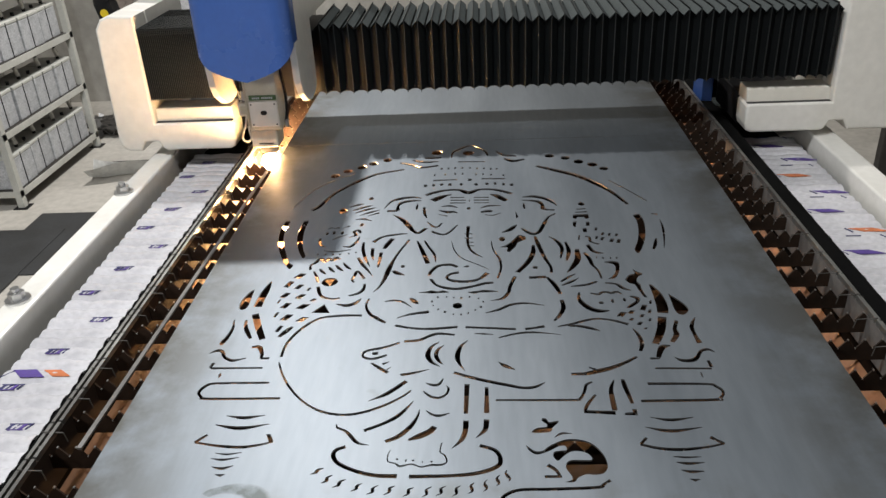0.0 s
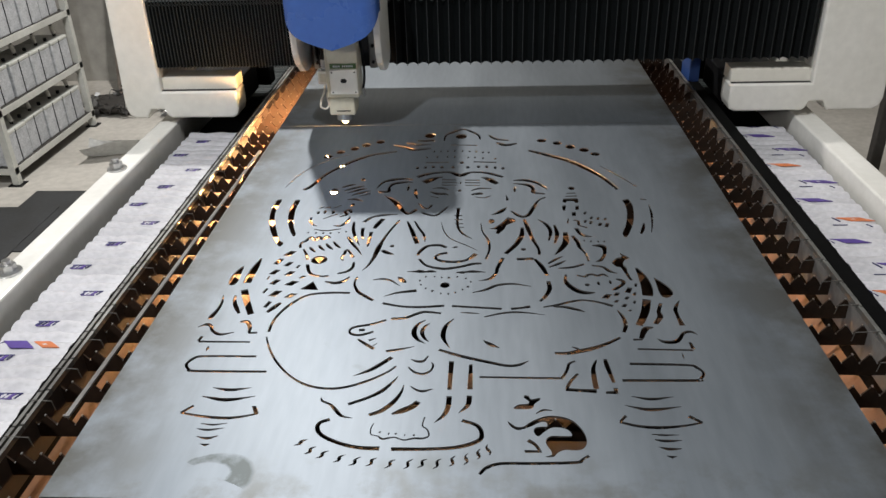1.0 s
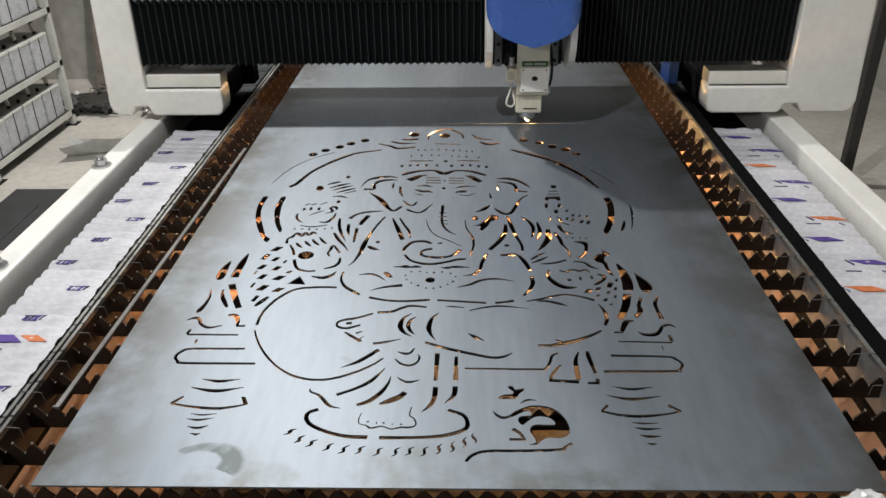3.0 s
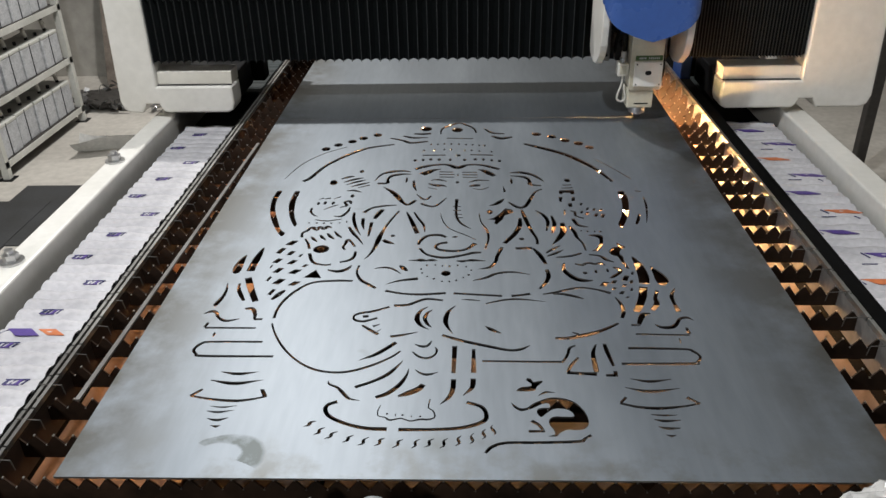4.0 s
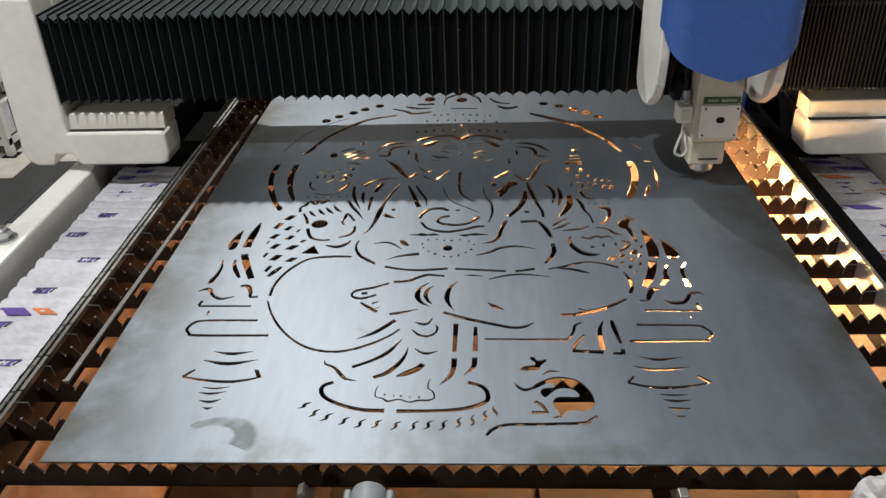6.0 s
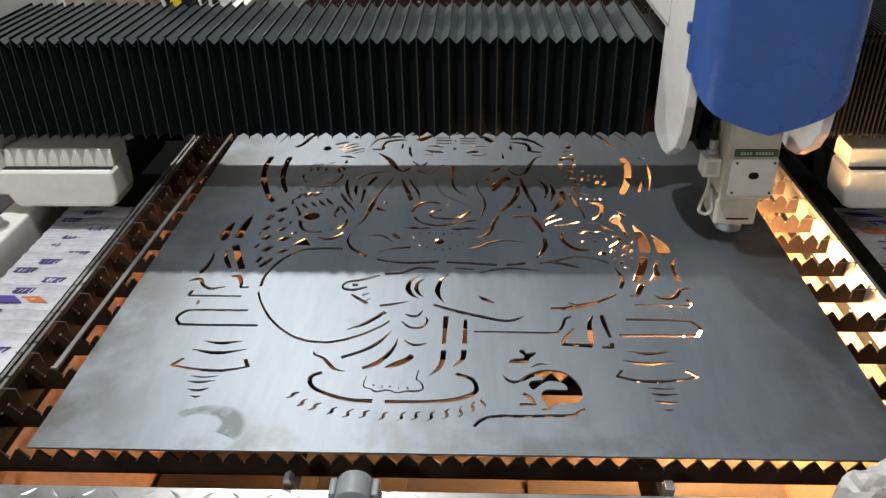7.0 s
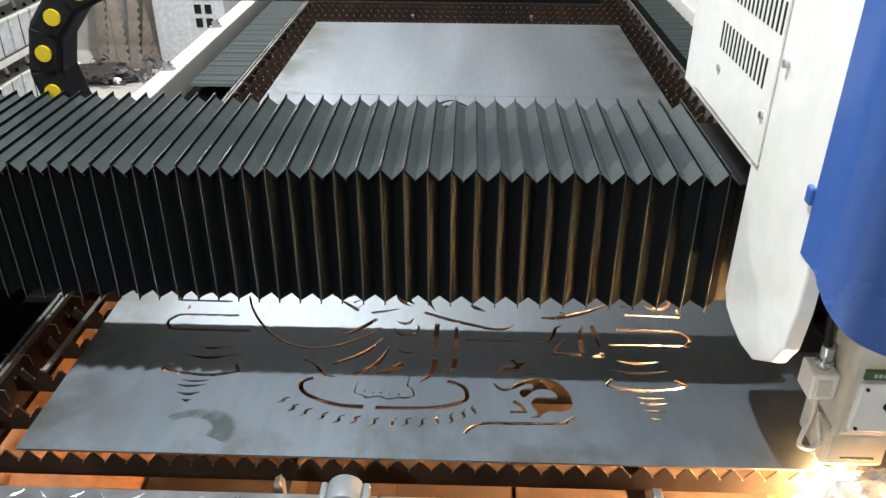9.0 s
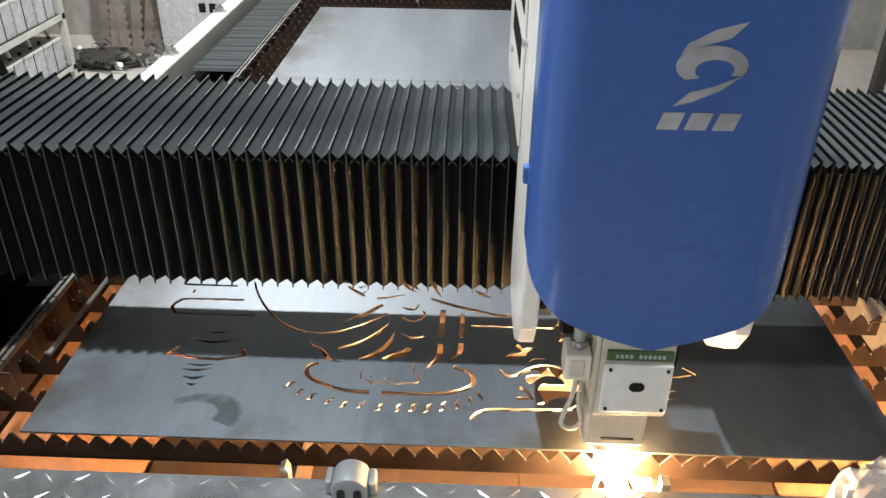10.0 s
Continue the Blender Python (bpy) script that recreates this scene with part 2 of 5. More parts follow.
def rod(p, q, r, into=None, sides=14, r2=None):
    bm = into or bmesh.new()
    p, q = Vector(p), Vector(q)
    vs = bmesh.ops.create_cone(bm, cap_ends=True, segments=sides, radius1=r, radius2=r if r2 is None else r2, depth=(q - p).length)["verts"]
    m = Matrix.Translation((p + q) / 2) @ (q - p).to_track_quat("Z", "Y").to_matrix().to_4x4()
    bmesh.ops.transform(bm, matrix=m, verts=vs)
    return bm


def tube(points, r, into=None, sides=8, steps=6):
    """A round cable through the points, smoothed."""
    bm = into or bmesh.new()
    pts = spline([Vector(p) for p in points], steps)
    rings = []
    for i, p in enumerate(pts):
        d = (pts[min(i + 1, len(pts) - 1)] - pts[max(i - 1, 0)]).normalized()
        q = d.to_track_quat("Z", "Y")
        rings.append([bm.verts.new(p + q @ Vector((r * math.cos(6.2832 * k / sides), r * math.sin(6.2832 * k / sides), 0))) for k in range(sides)])
    for a, b in zip(rings, rings[1:]):
        for k in range(sides):
            bm.faces.new((a[k], a[(k + 1) % sides], b[(k + 1) % sides], b[k]))
    bm.faces.new(rings[0])
    bm.faces.new(rings[-1])
    return bm


def spline(pts, steps=6):
    """Catmull-Rom through the points."""
    if len(pts) < 3:
        return list(pts)
    out = []
    ext = [pts[0] * 2 - pts[1]] + list(pts) + [pts[-1] * 2 - pts[-2]]
    for i in range(1, len(ext) - 2):
        a, b, c, d = ext[i - 1 : i + 3]
        for s in range(steps):
            t = s / steps
            out.append(0.5 * ((2 * b) + (c - a) * t + (2 * a - 5 * b + 4 * c - d) * t * t + (3 * b - a - 3 * c + d) * t ** 3))
    out.append(pts[-1])
    return out


TOP = 0.85          # height of the sheet's upper face
BEAM_Y = 0.175      # the beam's front, behind the nozzle
BEAM_LOW, BEAM_HIGH, BEAM_DEEP = 0.985, 1.207, 0.27

# where the nozzle stands: seconds, x, y
HEAD = [
    (0.0, -0.637, 1.445), (0.25, -0.612, 1.493), (0.5, -0.563, 1.537), (0.8, -0.470, 1.545), (1.0, -0.405, 1.545), (1.5, -0.253, 1.545), (2.0, -0.106, 1.545), (2.5, 0.055, 1.545),
    (3.2, 0.270, 1.545), (3.8, 0.455, 1.545), (4.0, 0.505, 1.530), (4.5, 0.513, 1.370), (5.0, 0.513, 1.210), (5.7, 0.513, 0.990), (6.5, 0.513, 0.758), (7.0, 0.513, 0.609),
    (7.5, 0.513, 0.450), (8.0, 0.513, 0.295), (8.5, 0.513, 0.137), (8.9, 0.513, 0.010), (9.0, 0.512, 0.0), (9.5, 0.355, 0.0), (10.0, 0.198, 0.0),
]
MOVERS = []

# ---- room ----


def slab(name, x0, x1, y0, y1, z0, z1, mat, label, category):
    ob = new(name, mesh_of(name, box(x0, x1, y0, y1, z0, z1), mat))
    return tagged(ob, label, category, kind="structure")


slab("floor", -4.2, 2.9, -9.0, 5.0, -0.2, 0.0, CONCRETE, "bare grey concrete workshop floor with dusty stains", "floor")
slab("wall_west", -4.4, -4.2, -9.0, 5.0, 0, 6.6, PLASTER, "rough grey concrete wall behind the battery rack", "wall")
slab("wall_east", 2.9, 3.1, -9.0, 5.0, 0, 6.6, PLASTER, "rough grey concrete wall beside the machine", "wall")
slab("wall_north", -4.4, 3.1, 5.0, 5.2, 0, 6.6, PLASTER, "rough grey concrete end wall", "wall")
# south wall and ceiling are unseen, set far and dark against bounced light
slab("wall_south", -4.4, 3.1, -9.2, -9.0, 0, 6.6, DARK_SHELL, "dark end wall out of view, added to cut bounce light", "wall")
slab("ceiling", -4.4, 3.1, -9.2, 5.2, 6.6, 6.8, DARK_SHELL, "dark ceiling out of view, added to cut bounce light", "ceiling")

# ---- cutting table ----
table = thing("cutting_table", "long white laser cutting table with steel frame", "cutting machine")
for side in (-1, 1):
    a, b = (-1.082, -1.014) if side < 0 else (1.03, 1.105)
    part("side_beam", box(a, b, -1.6, 4.2, 0.0, 0.80, 0.006), WHITE, table, "white enamelled side beam")
    a, b = sorted((side * 0.72, side * (1.014 if side < 0 else 1.03)))
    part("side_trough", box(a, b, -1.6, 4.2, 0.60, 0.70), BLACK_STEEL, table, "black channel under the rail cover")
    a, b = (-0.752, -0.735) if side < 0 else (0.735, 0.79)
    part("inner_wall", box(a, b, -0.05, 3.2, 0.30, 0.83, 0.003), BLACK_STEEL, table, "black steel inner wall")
    # two thin rails on their webs, in lengths with dark joints
    for a, b, top in ((0.708, 0.714, 0.853), (0.722, 0.728, 0.850)) if side < 0 else ((0.724, 0.728, 0.853), (0.731, 0.7345, 0.850)):
        a, b = sorted((side * a, side * b))
        # left webs take the dark brown in place of shade
        part("rail_web", box(a + 0.0005, b - 0.0005, -0.03, 3.2, 0.77, top - 0.010), SHADE_BROWN if side < 0 else RAIL_DULL, table, "web under the slat rail, toned darker on the left for shade")
        for k in range(36):
            y = -0.03 + k * 0.0885
            part("slat_rail", box(a, b, y + 0.002, min(y + 0.0865, 3.2), top - 0.010, top), RAIL, table)
    prof = [(side * 0.735, 0.725), (side * 0.735, 0.70), (side * 0.58, 0.495), (side * 0.59, 0.515)]
    part("slag_chute", prism(prof, -0.05, 3.2, "y"), CHUTE, table, "scorched sloping steel chute")
    prof = [(side * 0.579, 0.515), (side * 0.579, 0.495), (side * 0.12, 0.42), (side * 0.12, 0.44)]
    # floor colour is deepened for the shade below the sheet
    part("slag_bed", prism(prof, -0.05, 3.2, "y"), SHADE_BROWN, table, "slag-covered tray floor, darkened for the shade under the sheet")
for x in (-0.23, 0.27):
    part("support_rail", box(x - 0.004, x + 0.004, -0.045, 3.19, 0.71, 0.803), SLAT, table, "blackened rail carrying the slats")
    for y in (-0.045, 2.60):
        part("rail_post", box(x - 0.006, x + 0.006, y - 0.008, y + 0.008, 0.79, 0.846, 0.001), RAIL, table)
part("tray_floor", box(-0.12, 0.12, -0.05, 3.2, 0.41, 0.434), SHADE_BROWN, table)
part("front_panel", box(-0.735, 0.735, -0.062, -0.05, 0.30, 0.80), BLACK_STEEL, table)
part("back_panel", box(-0.735, 0.735, 3.2, 3.215, 0.30, 0.80), TRAY, table)

PITCH, FIRST = 0.0885, 0.002


def slat_mesh():
    tooth, n = 0.0305, 48
    x0 = -tooth * n / 2
    bm = bmesh.new()
    for i in range(n):
        x = x0 + i * tooth
        prism([(x, 0.803), (x + tooth, 0.803), (x + tooth, 0.8280), (x + tooth * 0.92, 0.8310), (x + tooth * 0.56, 0.8450), (x + tooth * 0.53, 0.8470), (x + tooth * 0.47, 0.8470), (x + tooth * 0.44, 0.8450), (x + tooth * 0.08, 0.8310), (x, 0.8280)], -0.0015, 0.0015, "y", into=bm)
    return mesh_of("slat", bm, SLAT)


def tip_mesh():
    """Bright worn points at the tips and notches of one slat."""
    tooth, n = 0.0305, 48
    bm = bmesh.new()
    for i in range(n):
        x = -tooth * n / 2 + i * tooth
        box(x + tooth * 0.46, x + tooth * 0.54, -0.0019, 0.0019, 0.8452, 0.8475, into=bm)
        box(x - 0.0012, x + 0.0012, -0.0019, 0.0019, 0.8272, 0.8288, into=bm)
    return mesh_of("worn_edge", bm, RAIL)


slat_data, tip_data = slat_mesh(), tip_mesh()
for i in range(35):
    s = part("slat", slat_data, None, table)
    part("worn_edge", tip_data, None, s, "bright worn tooth tips")["kind"] = "stuff"
    s.location = (0.004 * math.sin(i * 2.1), FIRST + i * PITCH, 0.001 * math.sin(i * 1.3) - 0.001)

pin = rod((-0.728, 0.0, 0.851), (-0.690, 0.0, 0.849), 0.0010, None, 6)
rod((-0.690, 0.0, 0.8495), (-0.687, 0.0, 0.830), 0.0010, pin, 6)
pin_data = mesh_of("pin", pin, PIN)
for s in [o for o in table.children if o.name.startswith("slat") and not o.name.startswith("slat_rail")]:
    for side in (1, -1):
        q = part("pin", pin_data, None, s)
        q.rotation_euler = (0, 0, 0 if side > 0 else math.pi)
        q.location = (0, 0.03 * side, 0.002)

# ---- steel sheet ----
OPENINGS = []


def cut(*points):
    """A tapered slot along a smooth line: x, y and width in millimetres."""
    line = spline([Vector(p) for p in points], 5)
    left, right = [], []
    for i, p in enumerate(line):
        d = line[min(i + 1, len(line) - 1)] - line[max(i - 1, 0)]
        k = math.hypot(d.x, d.y) or 1
        w = max(p.z, 0.8) / 2
        left.append((p.x - d.y / k * w, p.y + d.x / k * w))
        right.append((p.x + d.y / k * w, p.y - d.x / k * w))
    OPENINGS.append(left + right[::-1])


def outline(*points):
    pts = [Vector((*p, 0)) for p in points]
    smooth = spline(pts + [pts[0]], 4)[:-1]
    OPENINGS.append([(p.x, p.y) for p in smooth])


def facet(*points):
    OPENINGS.append(list(points))


def spot(x, y, rx, ry):
    OPENINGS.append([(x + rx * math.cos(a * 0.5236), y + ry * math.sin(a * 0.5236)) for a in range(12)])


def lozenge(x, y, rx, ry):
    OPENINGS.append([(x - rx, y - ry * 0.7), (x + rx * 0.1, y - ry), (x + rx, y + ry * 0.8), (x - rx * 0.1, y + ry)])



def pattern_towers():
    cut((-382, 336, 6), (-475, 336, 6.1), (-493, 329, 7.1), (-500, 312, 5.9), (-492, 299, 5.4), (-477, 293, 6.9), (-353, 292, 6))
    cut((-499, 398, 5.9), (-502, 383, 5.9))
    cut((-501, 381, 6), (-405, 380, 5))
    facet((-478, 368), (-474, 360), (-477, 350), (-480, 359))
    cut((-517, 428, 1.4), (-503, 437, 8.4), (-493, 432, 7.4), (-485, 416, 6.2), (-467, 404, 7.8), (-443, 411, 2.2))
    cut((-441, 446, 6), (-427, 446, 9.9), (-417, 426, 7.3), (-415, 411, 5.8))
    cut((-416, 409, 6), (-399, 410, 6))
    cut((-501, 542, 1.8), (-496, 513, 5.7), (-497, 486, 7.9), (-502, 464, 10.5), (-503, 454, 4.3))
    cut((-476, 541, 4.6), (-472, 519, 7.7), (-463, 498, 9.3), (-451, 475, 5.9))
    cut((-464, 563, 14.3), (-447, 518, 13.8), (-427, 472, 12.4))
    cut((-461, 693, 4.3), (-464, 655, 14.9), (-466, 621, 16.4), (-466, 590, 17))
    outline((-502, 582), (-506, 603), (-503, 632), (-491, 661), (-488, 627), (-487, 591), (-494, 580))
    cut((-434, 248, 1), (-402, 242, 8), (-368, 248, 1.2))
    cut((-445, 225, 2), (-401, 216, 9), (-355, 226, 1))
    cut((-451, 201, 4.9), (-466, 183, 6.9))
    cut((-466, 183, 4.7), (-429, 175, 5.8), (-389, 171, 7), (-360, 176, 5.3), (-340, 183, 4.1))
    facet((-355, 201), (-348, 201), (-339, 183), (-347, 183))
    cut((-426, 158, 1), (-405, 155, 4), (-383, 159, 1))
    cut((-429, 146, 1), (-409, 143, 5.1), (-385, 148, 1))
    cut((-423, 128, 1), (-405, 124, 6.1), (-389, 130, 1.3))
    facet((-414, 112), (-396, 112), (-403, 106))
    cut((337, 649, 4.9), (344, 612, 17.5), (345, 568, 22.5), (341, 539, 20.5))
    cut((337, 526, 16), (329, 492, 16.1), (320, 466, 15.2), (307, 436, 13.2))
    outline((366, 611), (382, 585), (390, 566), (392, 548), (381, 533), (371, 534), (366, 549), (366, 581))
    cut((361, 512, 6.6), (352, 485, 7.8), (351, 465, 11), (338, 441, 8.7))
    cut((398, 522, 1.7), (385, 493, 8), (384, 464, 7.1), (386, 436, 10.5))
    cut((332, 430, 3.8), (318, 426, 11.9), (310, 411, 10.5), (304, 394, 7.6))
    cut((306, 391, 5), (289, 391, 6))
    cut((332, 394, 1.4), (343, 384, 8.5), (361, 384, 10.1), (372, 394, 7.9), (382, 411, 6.6), (396, 416, 7.2), (406, 407, 1.4))
    cut((292, 362, 5), (388, 359, 5))
    facet((385, 383), (390, 383), (392, 363), (385, 363))
    facet((366, 351), (368, 346), (367, 332), (365, 339))
    cut((271, 319, 7), (367, 316, 6.1), (382, 309, 6.4), (390, 294, 4.9), (381, 278, 5.5), (372, 274, 7), (252, 273, 7))
    cut((259, 232, 1), (290, 225, 7), (327, 231, 1))
    cut((246, 209, 1.2), (285, 199, 8), (335, 207, 1))
    cut((244, 184, 4.7), (233, 170, 4.7))
    cut((232, 169, 5.1), (259, 160, 6.1), (290, 157, 7), (326, 161, 4.8), (358, 169, 3.6))
    cut((341, 184, 7.2), (358, 169, 5.7))
    cut((276, 142, 2), (295, 140, 4), (317, 141, 1))
    cut((278, 130, 2), (295, 127, 6), (319, 129, 1))
    cut((281, 114, 1), (295, 110, 6.1), (314, 111, 1.9))
    facet((288, 96), (305, 95), (296, 90))


def pattern_legs_and_seat():
    cut((14, 280, 5), (137, 278, 6), (153, 281, 5.1), (163, 301, 5.2), (168, 318, 5.2), (179, 326, 3.8))
    cut((180, 291, 4.4), (165, 268, 5.9), (158, 251, 5.2))
    cut((156, 248, 8.1), (181, 246, 8.1), (206, 244, 10))
    cut((216, 330, 2.5), (208, 307, 7.1), (206, 279, 8.9), (206, 250, 9))
    cut((231, 332, 6.1), (232, 311, 8.4), (237, 267, 5.4))
    facet((234, 253), (241, 253), (240, 237), (220, 238), (221, 244), (234, 245))
    cut((146, 349, 7), (169, 349, 8.9), (190, 355, 11.4), (217, 365, 9.9), (245, 381, 7.3), (267, 397, 5.4))
    cut((178, 368, 2.2), (189, 361, 7))
    cut((275, 487, 2.8), (282, 463, 6.9), (283, 437, 7.8), (276, 414, 6.6))
    cut((136, 498, 3.8), (165, 507, 6.6), (194, 519, 6.7), (216, 523, 6), (243, 516, 6.3), (269, 502, 8))
    cut((156, 499, 4), (175, 499, 8), (198, 490, 8.1), (214, 481, 1.7))
    cut((23, 464, 3.7), (58, 477, 5.8), (91, 480, 6), (139, 471, 1))
    cut((-40, 502, 7), (56, 492, 7.1))
    cut((74, 492, 7.9), (92, 495, 6.8), (111, 500, 8.7))
    cut((-24, 479, 1), (-8, 478, 5.1), (13, 475, 2))
    cut((20, 388, 1), (33, 375, 9.6), (49, 364, 2.2))
    cut((-58, 358, 6.8), (-18, 339, 8.2), (32, 321, 7.9), (61, 312, 7.1), (81, 314, 6.9), (99, 326, 1.7))
    facet((-39, 324), (-30, 324), (-32, 246), (-39, 246))
    facet((-4, 315), (2, 315), (3, 247), (-6, 247))
    cut((-35, 229, 9), (-36, 202, 8.5), (-42, 182, 7.2), (-56, 164, 1))
    cut((-2, 231, 9), (-3, 213, 8.6), (-7, 202, 7.1), (-19, 187, 1))
    cut((-88, 453, 2.1), (-102, 437, 6.6), (-107, 412, 10), (-99, 390, 7.5), (-83, 376, 1))
    cut((-79, 442, 1.4), (-88, 431, 6.1), (-92, 412, 8), (-86, 393, 6.2), (-78, 383, 1.4))
    cut((-35, 457, 1.4), (-48, 436, 7.1), (-53, 407, 10), (-49, 385, 6.3), (-39, 363, 1.3))
    cut((-152, 353, 7), (-131, 358, 7), (-102, 368, 1.3))
    cut((-106, 329, 1.8), (-93, 323, 6.9), (-83, 325, 5.7), (-76, 340, 2.2))
    cut((-109, 307, 2.8), (-96, 292, 5.5), (-81, 288, 6.1), (-69, 298, 4.3), (-66, 313, 4), (-70, 321, 1.3))
    cut((-101, 255, 1.5), (-89, 244, 5.3), (-77, 242, 6.1), (-62, 248, 1.3))
    cut((-201, 281, 1), (-175, 297, 8.2), (-157, 315, 9), (-140, 335, 8.2))
    cut((-378, 396, 3.2), (-364, 360, 4), (-341, 319, 4.7), (-311, 282, 4.3), (-278, 257, 5.8), (-242, 247, 5.9), (-209, 251, 6.3), (-173, 269, 6.1), (-145, 291, 5), (-130, 309, 4.1))
    cut((-246, 550, 7), (-282, 551, 8.1), (-327, 543, 7.1), (-355, 512, 7.2), (-372, 474, 6.3), (-378, 441, 5.5), (-378, 413, 6))
    cut((-198, 207, 7.1), (-168, 224, 6.9), (-146, 243, 8.2), (-129, 270, 3.7), (-124, 281, 1))
    cut((-161, 181, 7.1), (-142, 192, 9.3), (-125, 214, 8.4), (-115, 238, 5), (-112, 258, 1.1))
    cut((-125, 184, 4), (-109, 192, 12.4), (-93, 203, 12.1), (-85, 215, 9.7))
    cut((-245, 224, 1), (-242, 215, 4.2), (-227, 206, 5.2), (-216, 192, 6.8), (-204, 178, 5.6), (-186, 173, 1))
    cut((-151, 162, 1.2), (-154, 148, 2), (-152, 136, 2), (-141, 132, 2.7), (-133, 126, 4), (-116, 130, 3), (-101, 124, 2.9), (-86, 128, 4), (-72, 128, 4.1), (-63, 134, 2.5), (-66, 148, 2.7), (-74, 157, 2.2), (-72, 177, 2))
    spot(-139, 141, 2, 2)
    spot(-125, 138, 1, 3)
    spot(-114, 138, 2, 2)
    spot(-100, 135, 1, 2)
    spot(-86, 135, 2, 2)
    cut((-222, 170, 7.6), (-236, 162, 7.4), (-238, 149, 7.3), (-228, 133, 7.4), (-201, 117, 7.3), (-169, 107, 7.9), (-136, 105, 9))
    cut((-118, 104, 8), (-60, 105, 7), (-17, 110, 8), (13, 124, 8), (18, 141, 7.1), (10, 159, 7.2), (-13, 170, 7.2))
    cut((-267, 110, 1), (-259, 113, 4.4), (-258, 116, 6.6), (-256, 120, 5.2), (-248, 123, 1))
    cut((-247, 92, 1.4), (-240, 96, 4.9), (-240, 100, 5.5), (-239, 104, 4.2), (-232, 108, 1))
    cut((-229, 83, 1), (-221, 87, 4.3), (-220, 91, 5.8), (-219, 95, 4.3), (-211, 99, 1.3))
    cut((-201, 75, 1), (-194, 79, 4.2), (-193, 83, 5.8), (-192, 87, 4.2), (-185, 91, 1))
    cut((-177, 69, 1.3), (-169, 73, 4.2), (-169, 78, 5.3), (-168, 82, 3.5), (-161, 87, 1))
    cut((-152, 68, 1), (-145, 72, 3.5), (-144, 77, 5.3), (-144, 81, 4.1), (-137, 85, 1.4))
    cut((-124, 64, 1), (-117, 69, 3.5), (-116, 73, 5.2), (-116, 78, 4), (-109, 82, 1))
    cut((-96, 63, 1), (-90, 68, 3.3), (-90, 73, 5), (-90, 78, 3.4), (-83, 83, 1.4))
    cut((-76, 66, 1), (-69, 70, 3.4), (-69, 75, 5), (-69, 80, 3.4), (-62, 84, 1))
    cut((-53, 64, 1), (-47, 69, 3.2), (-47, 75, 5), (-47, 80, 3.3), (-41, 85, 1))
    cut((-30, 69, 1), (-24, 74, 3.6), (-25, 80, 5.1), (-26, 85, 3.8), (-21, 91, 1))
    cut((-8, 73, 1), (-3, 79, 3.4), (-5, 85, 5.3), (-6, 91, 2.4), (-2, 97, 1))
    cut((11, 84, 1), (15, 89, 3.1), (13, 95, 5.6), (12, 100, 3.2), (16, 106, 1.4))
    cut((29, 93, 1), (31, 98, 3.1), (28, 104, 5.4), (25, 110, 3), (27, 116, 1))
    cut((15, 54, 4.8), (25, 67, 6.1), (46, 76, 5.9), (93, 77, 6), (156, 80, 6), (165, 86, 4.7), (176, 94, 5.2))
    outline((88, 233), (94, 231), (98, 223), (112, 226), (111, 220), (103, 211), (99, 201), (87, 198), (69, 199), (77, 209), (91, 211), (94, 217), (86, 227))
    cut((103, 187, 1), (116, 196, 4.8), (131, 195, 1))
    outline((58, 170), (65, 162), (72, 156), (83, 157), (92, 166), (105, 175), (121, 182), (137, 182), (154, 176), (166, 163), (175, 142), (176, 121), (168, 108), (155, 105), (142, 106), (130, 99), (124, 91), (111, 91), (121, 95), (121, 104), (115, 118), (116, 129), (124, 136), (141, 136), (155, 137), (151, 149), (139, 155), (125, 154), (114, 145), (104, 135), (98, 144), (100, 154), (110, 157), (119, 158), (118, 167), (109, 167), (94, 157), (82, 151), (72, 149), (62, 158))
    cut((88, 126, 7.2), (98, 117, 6), (104, 105, 4.9))
    cut((107, 102, 5), (82, 102, 6))


